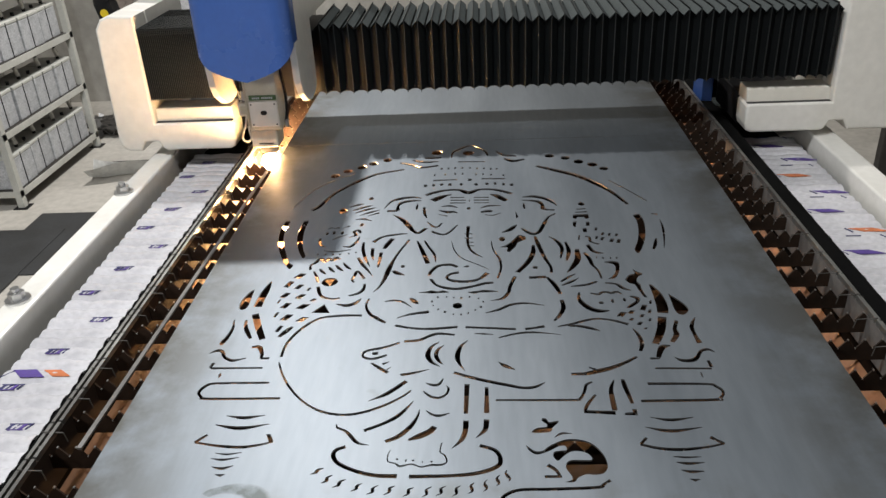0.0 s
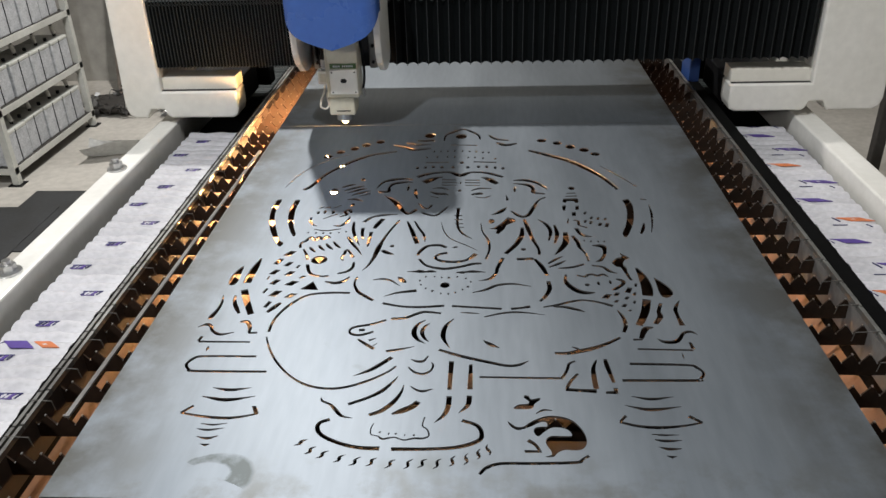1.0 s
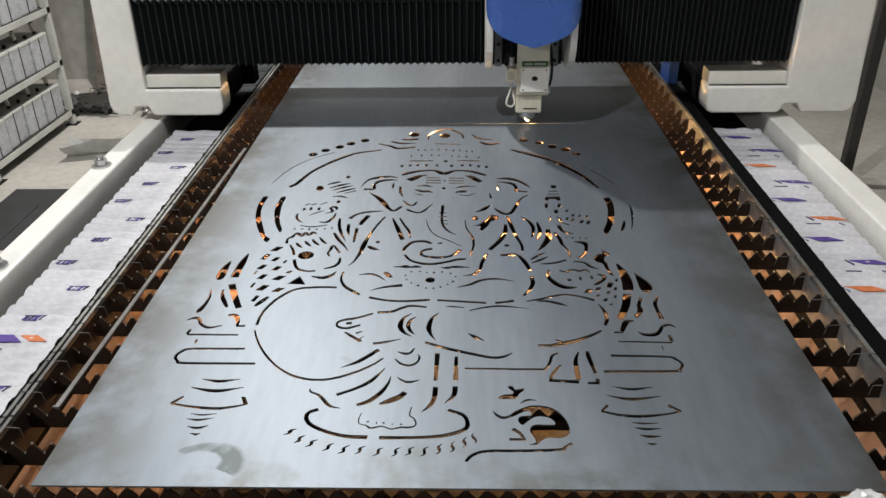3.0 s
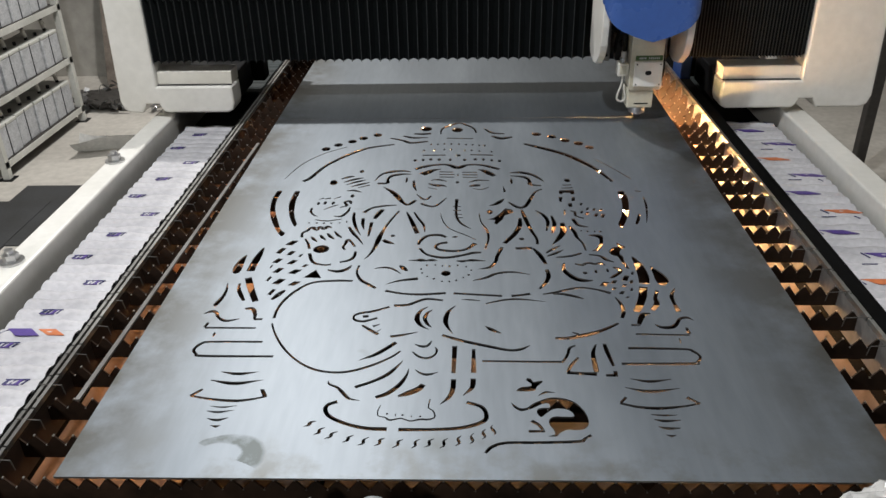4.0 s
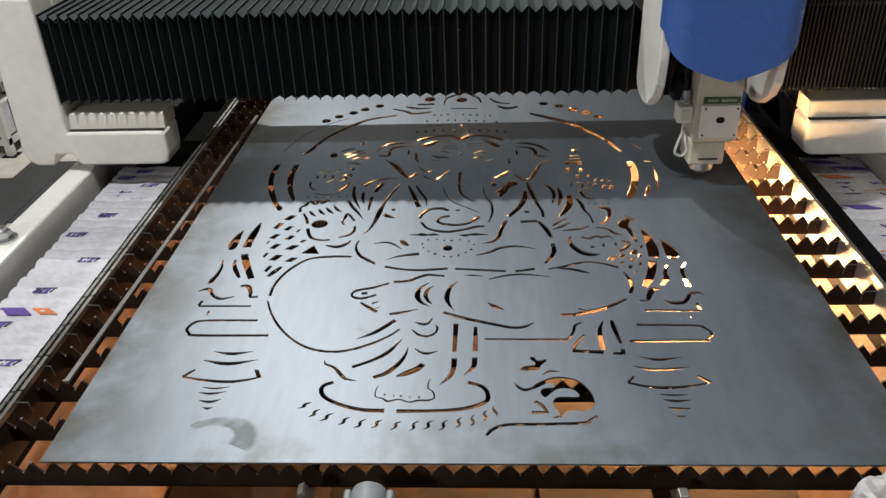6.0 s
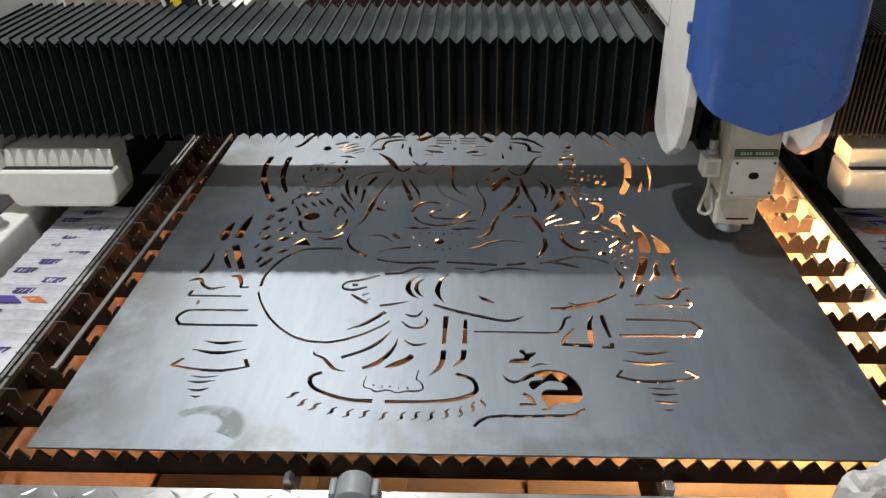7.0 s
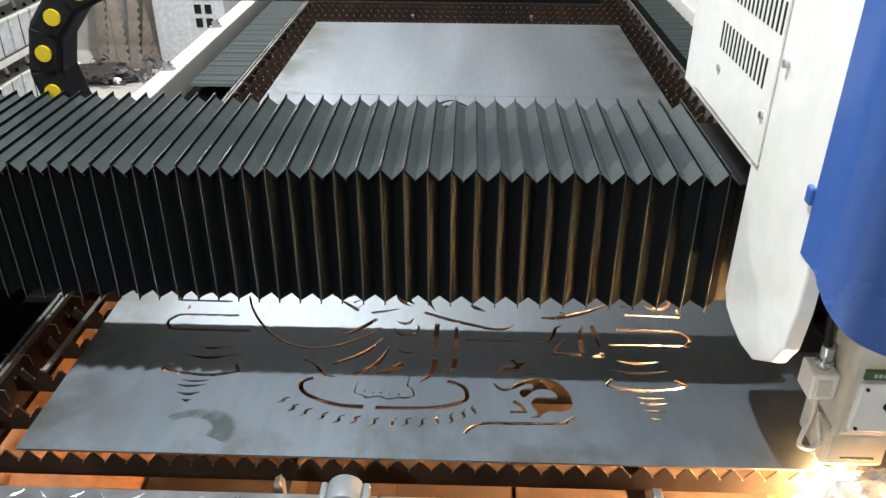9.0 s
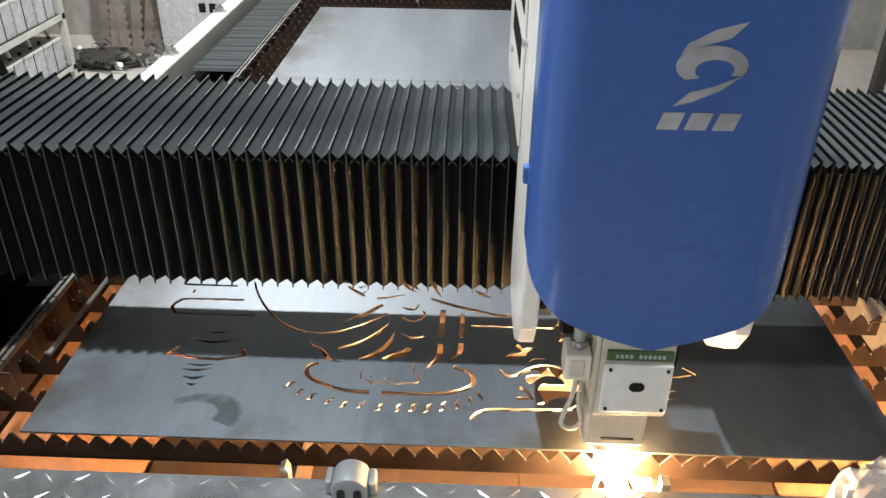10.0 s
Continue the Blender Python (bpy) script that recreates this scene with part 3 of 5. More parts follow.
def pattern_belly_and_trunk():
    cut((-162, 453, 5.8), (-190, 438, 7.2), (-211, 432, 7.3), (-224, 425, 6.3), (-227, 415, 4.1), (-221, 406, 6.6), (-205, 403, 7.1), (-182, 414, 5.8))
    cut((-210, 419, 8.1), (-199, 420, 8.1))
    cut((-208, 390, 4.3), (-192, 375, 7.3), (-175, 360, 7.3))
    cut((-175, 393, 1.7), (-187, 386, 6.2))
    cut((-171, 377, 1.4), (-178, 369, 2.7))
    cut((-154, 457, 8), (-127, 460, 8.2), (-108, 473, 7.9), (-90, 481, 8), (-60, 476, 5.9))
    cut((-176, 512, 7.6), (-141, 501, 6.9), (-102, 498, 8), (-55, 503, 8))
    cut((-240, 614, 4.1), (-242, 586, 4.9), (-231, 556, 7.5), (-214, 538, 8.6), (-196, 522, 6.6))
    cut((-207, 601, 2), (-186, 605, 7), (-168, 598, 6.2), (-149, 578, 1.4))
    outline((-156, 614), (-146, 611), (-138, 599), (-136, 590), (-145, 592), (-153, 602))
    cut((-177, 537, 1.3), (-150, 551, 6.9), (-113, 559, 11))
    cut((-1, 551, 2.2), (25, 562, 7.4), (48, 579, 7.8), (80, 585, 7), (116, 575, 1.9))
    cut((63, 693, 8), (51, 653, 8.2), (47, 629, 7.4), (34, 605, 8.1), (10, 597, 1))
    cut((69, 711, 10.2), (94, 756, 12), (107, 798, 11.4), (110, 836, 7.1))
    cut((92, 687, 10), (128, 689, 10.9))
    cut((130, 688, 6.3), (143, 655, 10.9), (152, 618, 7.2))
    cut((152, 595, 8.1), (153, 567, 9.5), (143, 538, 7.9), (131, 519, 4.9))
    cut((-138, 635, 2), (-121, 635, 7), (-112, 636, 13), (-100, 634, 7), (-88, 636, 10), (-76, 633, 1.9))
    cut((-36, 632, 3), (-23, 631, 10), (-15, 633, 7.1), (-1, 635, 10), (26, 632, 2))
    spot(-57, 580, 10, 11)
    spot(-98, 614, 2, 3.5)
    spot(-80, 615, 2, 2.8)
    spot(-65, 611, 2, 2.8)
    spot(-50, 610, 3, 3.5)
    spot(-33, 613, 2, 3.5)
    spot(-15, 607, 2, 2.8)
    spot(-5, 593, 2.2, 2.8)
    spot(-10, 574, 3, 3.5)
    spot(-21, 563, 2, 2.8)
    spot(-35, 552, 2, 3.5)
    spot(-49, 547, 2, 3.5)
    spot(-64, 548, 2, 2.8)
    spot(-81, 558, 3, 3.5)
    spot(-95, 568, 2, 2.8)
    spot(-106, 582, 2, 2.8)
    spot(-109, 598, 2, 3.5)
    cut((-60, 740, 7.2), (-76, 751, 10.9), (-102, 747, 9.4), (-117, 723, 8.7), (-121, 705, 6.2))
    cut((-117, 689, 6.6), (-102, 663, 7), (-79, 650, 9.5), (-55, 647, 9.9), (-25, 656, 8.8), (-1, 667, 9.6), (17, 669, 7))
    cut((-57, 716, 9.7), (-75, 709, 8), (-82, 693, 7), (-68, 680, 9.4), (-37, 676, 10), (-13, 686, 8.2), (5, 711, 11.4))
    cut((-77, 864, 1.2), (-69, 819, 2.8), (-52, 781, 3.2), (-19, 752, 3.6), (8, 727, 1.5))
    cut((15, 861, 2.1), (19, 816, 3.5), (32, 772, 5.8), (34, 731, 5.1), (26, 687, 4.7))
    cut((-39, 942, 9), (-40, 878, 6), (-36, 832, 5.9), (-24, 803, 6.2), (-5, 782, 2.1))
    cut((-48, 900, 4.9), (-29, 899, 4.9))
    cut((-47, 878, 5), (-28, 878, 5))
    cut((-45, 857, 5), (-26, 856, 5))
    cut((-42, 839, 5), (-24, 838, 4))
    cut((-47, 740, 2.9), (-40, 742, 8.1), (-35, 742, 3))


def pattern_left_arms_and_halo():
    cut((-176, 877, 5.6), (-193, 824, 6), (-205, 773, 7.5), (-211, 735, 12.4), (-216, 693, 8.5), (-225, 657, 4.4), (-234, 640, 1.8))
    cut((-201, 729, 8.5), (-190, 718, 12.6), (-174, 709, 3.1))
    spot(-181, 748, 5, 6)
    spot(108, 731, 6, 6)
    cut((-157, 870, 4), (-143, 822, 9.9), (-126, 759, 11))
    cut((-140, 870, 4.5), (-128, 836, 6.2), (-114, 801, 6.4), (-109, 764, 1.1))
    cut((-260, 868, 10.5), (-244, 892, 8.1), (-218, 904, 9.9), (-184, 909, 4))
    cut((-216, 885, 11.1), (-226, 855, 12.6), (-231, 834, 7.9))
    cut((-283, 869, 5.8), (-280, 833, 8.2), (-269, 789, 7.2), (-254, 750, 1.3))
    cut((-258, 838, 7.8), (-256, 809, 8.1), (-250, 780, 2.2))
    cut((-236, 817, 8), (-236, 774, 7), (-236, 746, 4))
    cut((-286, 793, 6.9), (-272, 761, 8.5), (-256, 733, 5.9), (-243, 706, 1.3))
    outline((-496, 995), (-483, 994), (-485, 944), (-478, 889), (-459, 828), (-442, 781), (-429, 764), (-435, 748), (-458, 790), (-478, 841), (-491, 890), (-498, 944))
    outline((-450, 993), (-437, 992), (-437, 942), (-431, 887), (-423, 848), (-410, 809), (-414, 797), (-430, 833), (-443, 879), (-451, 926))
    cut((-441, 1055, 11.6), (-426, 1076, 12.2), (-401, 1151, 10.2), (-370, 1205, 12.4), (-337, 1249, 13.6), (-294, 1290, 12.2), (-224, 1317, 8.8))
    cut((-492, 1072, 1.5), (-465, 1170, 3.4), (-416, 1249, 3.3), (-359, 1298, 3.7))
    spot(-417, 1283, 13, 15)
    spot(-386, 1315, 13, 14)
    spot(-349, 1342, 13, 15)
    spot(-319, 1368, 13, 15)
    spot(-280, 1394, 13, 15)
    spot(190, 1391, 14, 14)
    spot(233, 1370, 13, 14)
    spot(268, 1340, 14, 16)
    spot(304, 1315, 14, 16)
    spot(331, 1283, 13, 13)
    cut((148, 1315, 11.7), (201, 1277, 18.3), (252, 1236, 16.8), (292, 1184, 16.6), (329, 1120, 12.2), (357, 1044, 8.8))
    cut((332, 1199, 2.4), (368, 1137, 4.1), (407, 1060, 3.6))
    outline((359, 981), (376, 984), (379, 940), (370, 877), (356, 826), (339, 786), (333, 804), (347, 847), (357, 893), (362, 941))
    cut((403, 986, 6.1), (418, 982, 5.1))
    cut((418, 955, 1), (416, 906, 5.7), (408, 854, 3.9), (398, 807, 1))
    cut((390, 855, 4.4), (382, 825, 8.1), (374, 802, 5.1))
    cut((-343, 1069, 5.5), (-323, 1083, 10.7), (-309, 1086, 4.1))
    cut((-334, 1047, 3.8), (-306, 1067, 10.9), (-285, 1077, 3.1))
    cut((-325, 1032, 3), (-297, 1052, 10.4), (-276, 1062, 3.1))
    cut((-312, 1018, 3.1), (-288, 1034, 9.6), (-265, 1047, 3.1))
    cut((-292, 1013, 3.1), (-264, 1030, 7))
    outline((-368, 1059), (-357, 1062), (-349, 1044), (-357, 1030), (-368, 1038))
    spot(-295, 1119, 6, 10)
    spot(-300, 963, 5.1, 10)
    cut((-319, 994, 3.1), (-300, 996, 9.5), (-279, 985, 2.7))
    cut((-380, 943, 3), (-369, 952, 5.9))
    cut((-367, 946, 3.2), (-352, 951, 7.3))
    cut((-344, 945, 2.9), (-328, 960, 5))
    spot(-378, 920, 4, 8)
    spot(-362, 923, 4.1, 9)
    spot(-342, 922, 4, 9)
    cut((-390, 895, 5.8), (-388, 873, 6.2), (-378, 855, 5.2), (-368, 848, 1.9))
    cut((-360, 885, 2.9), (-341, 903, 5.2), (-328, 912, 3))
    cut((-322, 896, 3), (-307, 908, 8.1), (-314, 927, 7), (-303, 933, 9.8), (-297, 917, 4.6))
    cut((-330, 850, 3), (-312, 849, 9), (-300, 873, 7.1), (-297, 898, 3.3))
    cut((-372, 831, 2.9), (-342, 824, 6), (-308, 834, 3.2))
    spot(-382, 814, 2.2, 3.5)
    spot(-364, 813, 3, 3.5)
    spot(-347, 812, 3, 4.2)
    spot(-330, 812, 3.2, 3.5)
    spot(-311, 814, 2, 3.5)
    spot(-295, 819, 2, 4.2)
    cut((-386, 741, 6.6), (-388, 763, 6.3), (-379, 774, 8.7), (-376, 785, 7.1), (-369, 790, 10.8), (-358, 778, 9.2), (-353, 792, 11.4), (-342, 783, 9.2), (-336, 795, 11.1), (-325, 788, 2.5))
    cut((-365, 745, 4.3), (-357, 732, 8.2), (-348, 721, 3.3))
    cut((-346, 753, 4.7), (-338, 739, 8.1), (-329, 728, 3.3))
    cut((-331, 761, 4.8), (-321, 744, 8.3), (-311, 733, 3.4))
    cut((-316, 771, 4.2), (-305, 751, 7.8), (-295, 740, 4.1))
    cut((-377, 735, 4.4), (-366, 711, 6.4), (-359, 687, 6.3))
    cut((-355, 667, 7.6), (-346, 637, 7.5), (-334, 622, 7.5), (-315, 616, 6.8), (-301, 618, 7.1))
    cut((-256, 676, 5), (-256, 653, 7.4), (-265, 636, 8.6), (-284, 627, 4.9))
    cut((-260, 697, 6.3), (-272, 721, 5.9), (-280, 729, 9.2), (-283, 710, 6.8), (-286, 695, 5.8), (-280, 682, 4.4))
    spot(-333, 686, 18, 18)
    cut((-305, 595, 3.9), (-282, 589, 11.1), (-265, 598, 9.9), (-256, 615, 1.8))
    lozenge(-403, 715, 14, 12)
    lozenge(-420, 679, 10, 14)
    lozenge(-396, 668, 10, 10)
    lozenge(-373, 657, 5, 7)
    lozenge(-418, 634, 11, 11)
    lozenge(-385, 628, 11, 10)
    lozenge(-355, 613, 8, 6)
    lozenge(-426, 610, 3, 8)
    lozenge(-408, 593, 11, 11)
    lozenge(-372, 588, 15, 10)
    lozenge(-397, 548, 13, 12)
    lozenge(-364, 540, 13, 9)
    lozenge(-420, 559, 5, 10)
    lozenge(-403, 507, 7.1, 12)
    facet((-350, 564), (-329, 596), (-312, 561))
    cut((-397, 479, 6.8), (-388, 496, 11.9), (-378, 514, 6.9))


def pattern_head_and_crown():
    cut((-93, 1397, 3.2), (-90, 1441, 7.2), (-70, 1469, 11.2), (-39, 1493, 10), (-13, 1471, 9.9), (7, 1440, 7.7), (12, 1406, 3.6))
    spot(-44, 1433, 17, 20)
    cut((-74, 1364, 7), (3, 1359, 7))
    cut((-240, 1368, 7.5), (-202, 1348, 11), (-176, 1328, 13.9), (-128, 1339, 10))
    cut((-172, 1402, 10), (-147, 1400, 15), (-122, 1404, 14))
    spot(-137, 1443, 17, 20)
    cut((-204, 1385, 8.1), (-170, 1369, 13.8), (-129, 1371, 5))
    cut((37, 1443, 5.8), (58, 1408, 11.5), (95, 1396, 8.9))
    cut((58, 1380, 7.7), (85, 1359, 18.8), (118, 1371, 8.5))
    spot(-118, 1316, 3, 6.3)
    spot(-99, 1315, 3, 5.6)
    spot(-80, 1318, 3, 6.3)
    spot(-60, 1317, 3, 6.3)
    spot(-38, 1316, 3, 6.3)
    spot(-18, 1311, 3.2, 5.6)
    spot(1, 1310, 3.2, 5.6)
    spot(20, 1304, 3, 6.3)
    spot(36, 1303, 3, 6.3)
    spot(-136, 1269, 3, 5.6)
    spot(-107, 1272, 3.2, 5.6)
    spot(-79, 1274, 3, 6.3)
    spot(-59, 1273, 3, 6.3)
    spot(-21, 1267, 3, 5.6)
    spot(-2, 1266, 3, 5.6)
    spot(20, 1261, 3.2, 5.6)
    spot(54, 1255, 3.2, 5.6)
    cut((-138, 1231, 8), (-73, 1232, 7))
    cut((-6, 1234, 7), (57, 1229, 8))
    spot(-38, 1230, 6, 8)
    spot(-157, 1195, 5.1, 8.4)
    spot(-135, 1198, 4.1, 8.4)
    spot(-114, 1201, 5.1, 8.4)
    spot(-91, 1199, 5, 9.1)
    spot(-61, 1198, 4, 8.4)
    spot(-21, 1196, 5, 8.4)
    spot(8, 1199, 5.1, 8.4)
    spot(30, 1198, 4.1, 8.4)
    spot(53, 1192, 4, 9.1)
    spot(74, 1187, 5, 8.4)
    cut((-153, 1131, 9.9), (-134, 1146, 14.8), (-104, 1160, 11.9), (-67, 1162, 11.8), (-40, 1141, 18.9), (-13, 1160, 10.9), (25, 1158, 11.8), (54, 1141, 13.2), (72, 1128, 10.1))
    cut((-133, 1096, 21.2), (-118, 1111, 21.4), (-103, 1125, 13.8), (-84, 1132, 3.8))
    cut((15, 1127, 3.6), (31, 1119, 15.4), (46, 1099, 18.3), (57, 1084, 13.3))
    cut((-88, 1113, 6), (-51, 1111, 5.9))
    cut((-87, 1096, 6), (-47, 1094, 6))
    cut((-87, 1079, 6), (-47, 1077, 5))
    cut((-27, 1110, 6), (12, 1108, 6))
    cut((-27, 1093, 6), (13, 1091, 6))
    cut((-26, 1076, 5), (13, 1075, 5))
    spot(-38, 1092, 2, 7)
    spot(-39, 1044, 5, 7)
    cut((-108, 1058, 4), (-86, 1061, 8.8), (-67, 1049, 3.4))
    cut((-114, 1037, 3.5), (-92, 1025, 13.3), (-78, 1025, 10.5), (-66, 1017, 3.3))
    cut((-113, 1012, 2.7), (-91, 1001, 4.5))
    cut((-9, 1043, 3.4), (11, 1056, 9), (42, 1055, 4))
    cut((-9, 1018, 6.6), (8, 1024, 13.7), (20, 1024, 10))
    cut((1, 1004, 2.9), (22, 999, 4.9), (41, 1012, 2.5))
    cut((-152, 1057, 5.9), (-149, 1021, 7.5), (-142, 993, 2.7))
    spot(-171, 1061, 3, 18)
    facet((77, 1025), (84, 986), (77, 980))
    spot(100, 1049, 3, 18)
    cut((-140, 972, 2.4), (-124, 945, 7.4), (-113, 941, 6.1), (-104, 961, 6))
    cut((-126, 919, 7.1), (-116, 909, 8.5), (-91, 902, 7.7), (-65, 949, 3.3))
    cut((-254, 1054, 1.6), (-240, 1097, 7.4), (-215, 1115, 14.5), (-185, 1121, 11), (-162, 1113, 3.8))
    cut((-245, 1039, 11), (-220, 1042, 10.9), (-220, 1067, 7), (-210, 1089, 12.5), (-184, 1099, 11), (-161, 1098, 3))
    cut((-228, 1017, 2), (-204, 989, 12.1), (-185, 954, 14.8), (-171, 924, 9.6), (-157, 911, 9.7), (-140, 936, 9.2))
    cut((98, 1104, 4), (128, 1106, 14.8), (156, 1090, 12.2), (176, 1060, 7.1), (182, 1045, 1.7))
    cut((97, 1085, 2.9), (133, 1076, 12.9), (146, 1054, 9.2), (147, 1029, 10.6), (174, 1020, 7))
    cut((174, 1000, 5.5), (155, 980, 5.6), (141, 940, 9.4), (126, 899, 10), (108, 894, 11.3), (87, 923, 5.1))
    cut((40, 903, 2.6), (55, 912, 10.5), (65, 924, 12.5), (77, 943, 3.5))
    facet((33, 830), (46, 835), (63, 859), (78, 889), (94, 882), (96, 866), (75, 849), (69, 828), (55, 803), (48, 809), (52, 826))
    spot(40, 869, 7.1, 12)


def pattern_right_arms():
    cut((116, 881, 5.6), (122, 835, 10.2), (131, 777, 8.3), (141, 733, 6.8), (141, 706, 6))
    cut((148, 877, 2.5), (165, 852, 8.8), (173, 816, 9), (166, 770, 3.1))
    cut((184, 848, 5.3), (187, 803, 9.9), (178, 759, 4.5))
    cut((206, 811, 9.9), (203, 766, 14.4), (189, 731, 11.4), (174, 705, 1.9))
    spot(243, 1053, 8, 11)
    cut((228, 1022, 5), (251, 1024, 6))
    cut((223, 1004, 2.9), (252, 1006, 7))
    facet((216, 991), (253, 993), (253, 969), (244, 966), (241, 976), (225, 977), (221, 967), (214, 971))
    facet((211, 951), (221, 954), (215, 921), (210, 928))
    facet((243, 949), (251, 952), (249, 929), (240, 927))
    facet((230, 914), (240, 917), (239, 895), (230, 895))
    cut((219, 880, 3), (215, 856, 4.1))
    cut((231, 873, 5.7), (241, 867, 6.2), (241, 846, 5.8), (258, 833, 6))
    lozenge(261, 910, 5.1, 8)
    lozenge(273, 884, 5, 8)
    lozenge(288, 880, 5, 8)
    lozenge(304, 877, 5.1, 7)
    lozenge(257, 866, 5, 8)
    lozenge(269, 859, 6, 8)
    lozenge(289, 850, 7.1, 9)
    lozenge(304, 846, 7, 11)
    cut((220, 794, 6.7), (228, 765, 9.6), (231, 738, 7.6), (240, 711, 5.1), (243, 677, 4.2))
    cut((232, 831, 9.2), (239, 802, 9.1), (250, 792, 8.9), (263, 789, 3.1))
    cut((232, 665, 6.2), (209, 653, 7.5), (190, 649, 6.7), (176, 647, 3))
    cut((157, 667, 4.8), (173, 684, 7.2), (190, 699, 2.2))
    cut((158, 652, 3.9), (178, 666, 7.8), (196, 681, 1.5))
    spot(244, 770, 2, 3.5)
    spot(258, 767, 3, 3.5)
    spot(274, 766, 2, 4.2)
    spot(287, 766, 3, 3.5)
    cut((258, 748, 3.1), (279, 744, 15), (283, 728, 8.9), (278, 701, 7.2), (268, 681, 8), (257, 676, 2.7))
    outline((290, 670), (302, 690), (314, 695), (313, 713), (321, 703), (330, 692), (319, 682), (313, 664), (318, 649), (317, 635), (321, 606), (323, 599), (316, 601), (310, 630), (306, 650), (297, 655))
    cut((247, 659, 5.1), (269, 653, 6.9), (280, 636, 8.4), (295, 626, 3.1))
    cut((190, 622, 4.1), (187, 601, 7.1), (191, 582, 11.1), (204, 561, 13.2), (220, 551, 13.1), (241, 551, 4))
    cut((212, 619, 4.7), (228, 613, 6.9), (234, 620, 6.7), (245, 622, 7.1), (254, 617, 7), (266, 622, 7), (275, 612, 2.1))
    spot(229, 581, 5.1, 5)
    spot(252, 587, 3, 7)
    spot(276, 591, 3, 7)
    cut((289, 604, 4.8), (301, 597, 9.1), (300, 583, 7.4), (283, 565, 8), (276, 561, 1.7))
    lozenge(262, 537, 11, 9)
    lozenge(282, 545, 8, 7)
    lozenge(308, 560, 9, 11)
    lozenge(278, 519, 6, 5)
    lozenge(300, 531, 6, 6)
    lozenge(291, 504, 7, 6)
    lozenge(312, 516, 4, 6)
    lozenge(325, 580, 4, 7)
    lozenge(317, 546, 5, 7)
    lozenge(299, 487, 5, 3)


pattern_towers()
pattern_legs_and_seat()
pattern_belly_and_trunk()
pattern_left_arms_and_halo()
pattern_head_and_crown()
pattern_right_arms()


def pierced_sheet(width, length, thick):
    from mathutils.geometry import delaunay_2d_cdt
    verts = [Vector((-width / 2, 0)), Vector((width / 2, 0)), Vector((width / 2, length)), Vector((-width / 2, length))]
    faces = [[0, 1, 2, 3]]
    for o in OPENINGS:
        if sum(a[0] * b[1] - b[0] * a[1] for a, b in zip(o, o[1:] + o[:1])) < 0:
            o = o[::-1]
        faces.append(list(range(len(verts), len(verts) + len(o))))
        verts += [Vector((x / 1000, y / 1000)) for x, y in o]
    vs, es, fs, ov, oe, of = delaunay_2d_cdt(verts, [], faces, 1, 1e-6)
    bm = bmesh.new()
    top = [bm.verts.new((v.x, v.y, TOP)) for v in vs]
    kept = []
    for f, o in zip(fs, of):
        if list(o) != [0]:
            continue
        area = sum(vs[a].x * vs[b].y - vs[b].x * vs[a].y for a, b in zip(f, f[1:] + f[:1]))
        if abs(area) > 1e-12:
            kept.append(bm.faces.new([top[i] for i in (f if area > 0 else f[::-1])]))
    for v in [v for v in bm.verts if not v.link_faces]:
        bm.verts.remove(v)
    rim = [e for e in bm.edges if len(e.link_faces) == 1]
    low = {v: bm.verts.new((v.co.x, v.co.y, TOP - thick)) for v in list(bm.verts)}
    for f in kept:
        bm.faces.new([low[v] for v in reversed(f.verts)])
    for e in rim:
        a, b = e.verts
        f = bm.faces.new((a, b, low[b], low[a]))
        f.material_index = 1
    me = bpy.data.meshes.new("steel_sheet")
    bm.to_mesh(me)
    bm.free()
    me.materials.append(STEEL)
    me.materials.append(STEEL_EDGE)
    return me


cut((-617, 1538, 1.8), (-300, 1538, 1.8), (100, 1538, 1.8), (500, 1538, 1.8))
sheet = new("steel_sheet", pierced_sheet(1.22, 2.44, 0.003))
tagged(sheet, "bare blue-grey steel sheet with a cut-out pattern lying on slats", "steel sheet")

strip = new("steel_strip", mesh_of("steel_strip", box(-0.004, 0.004, -0.58, 0.58, 0, 0.004), RAIL_DULL))
strip.matrix_world = pose(-0.636, 0.75, 0.8485, 0, 0, -1.3)
tagged(strip, "thin bare steel strip lying along the sheet's edge", "steel strip")

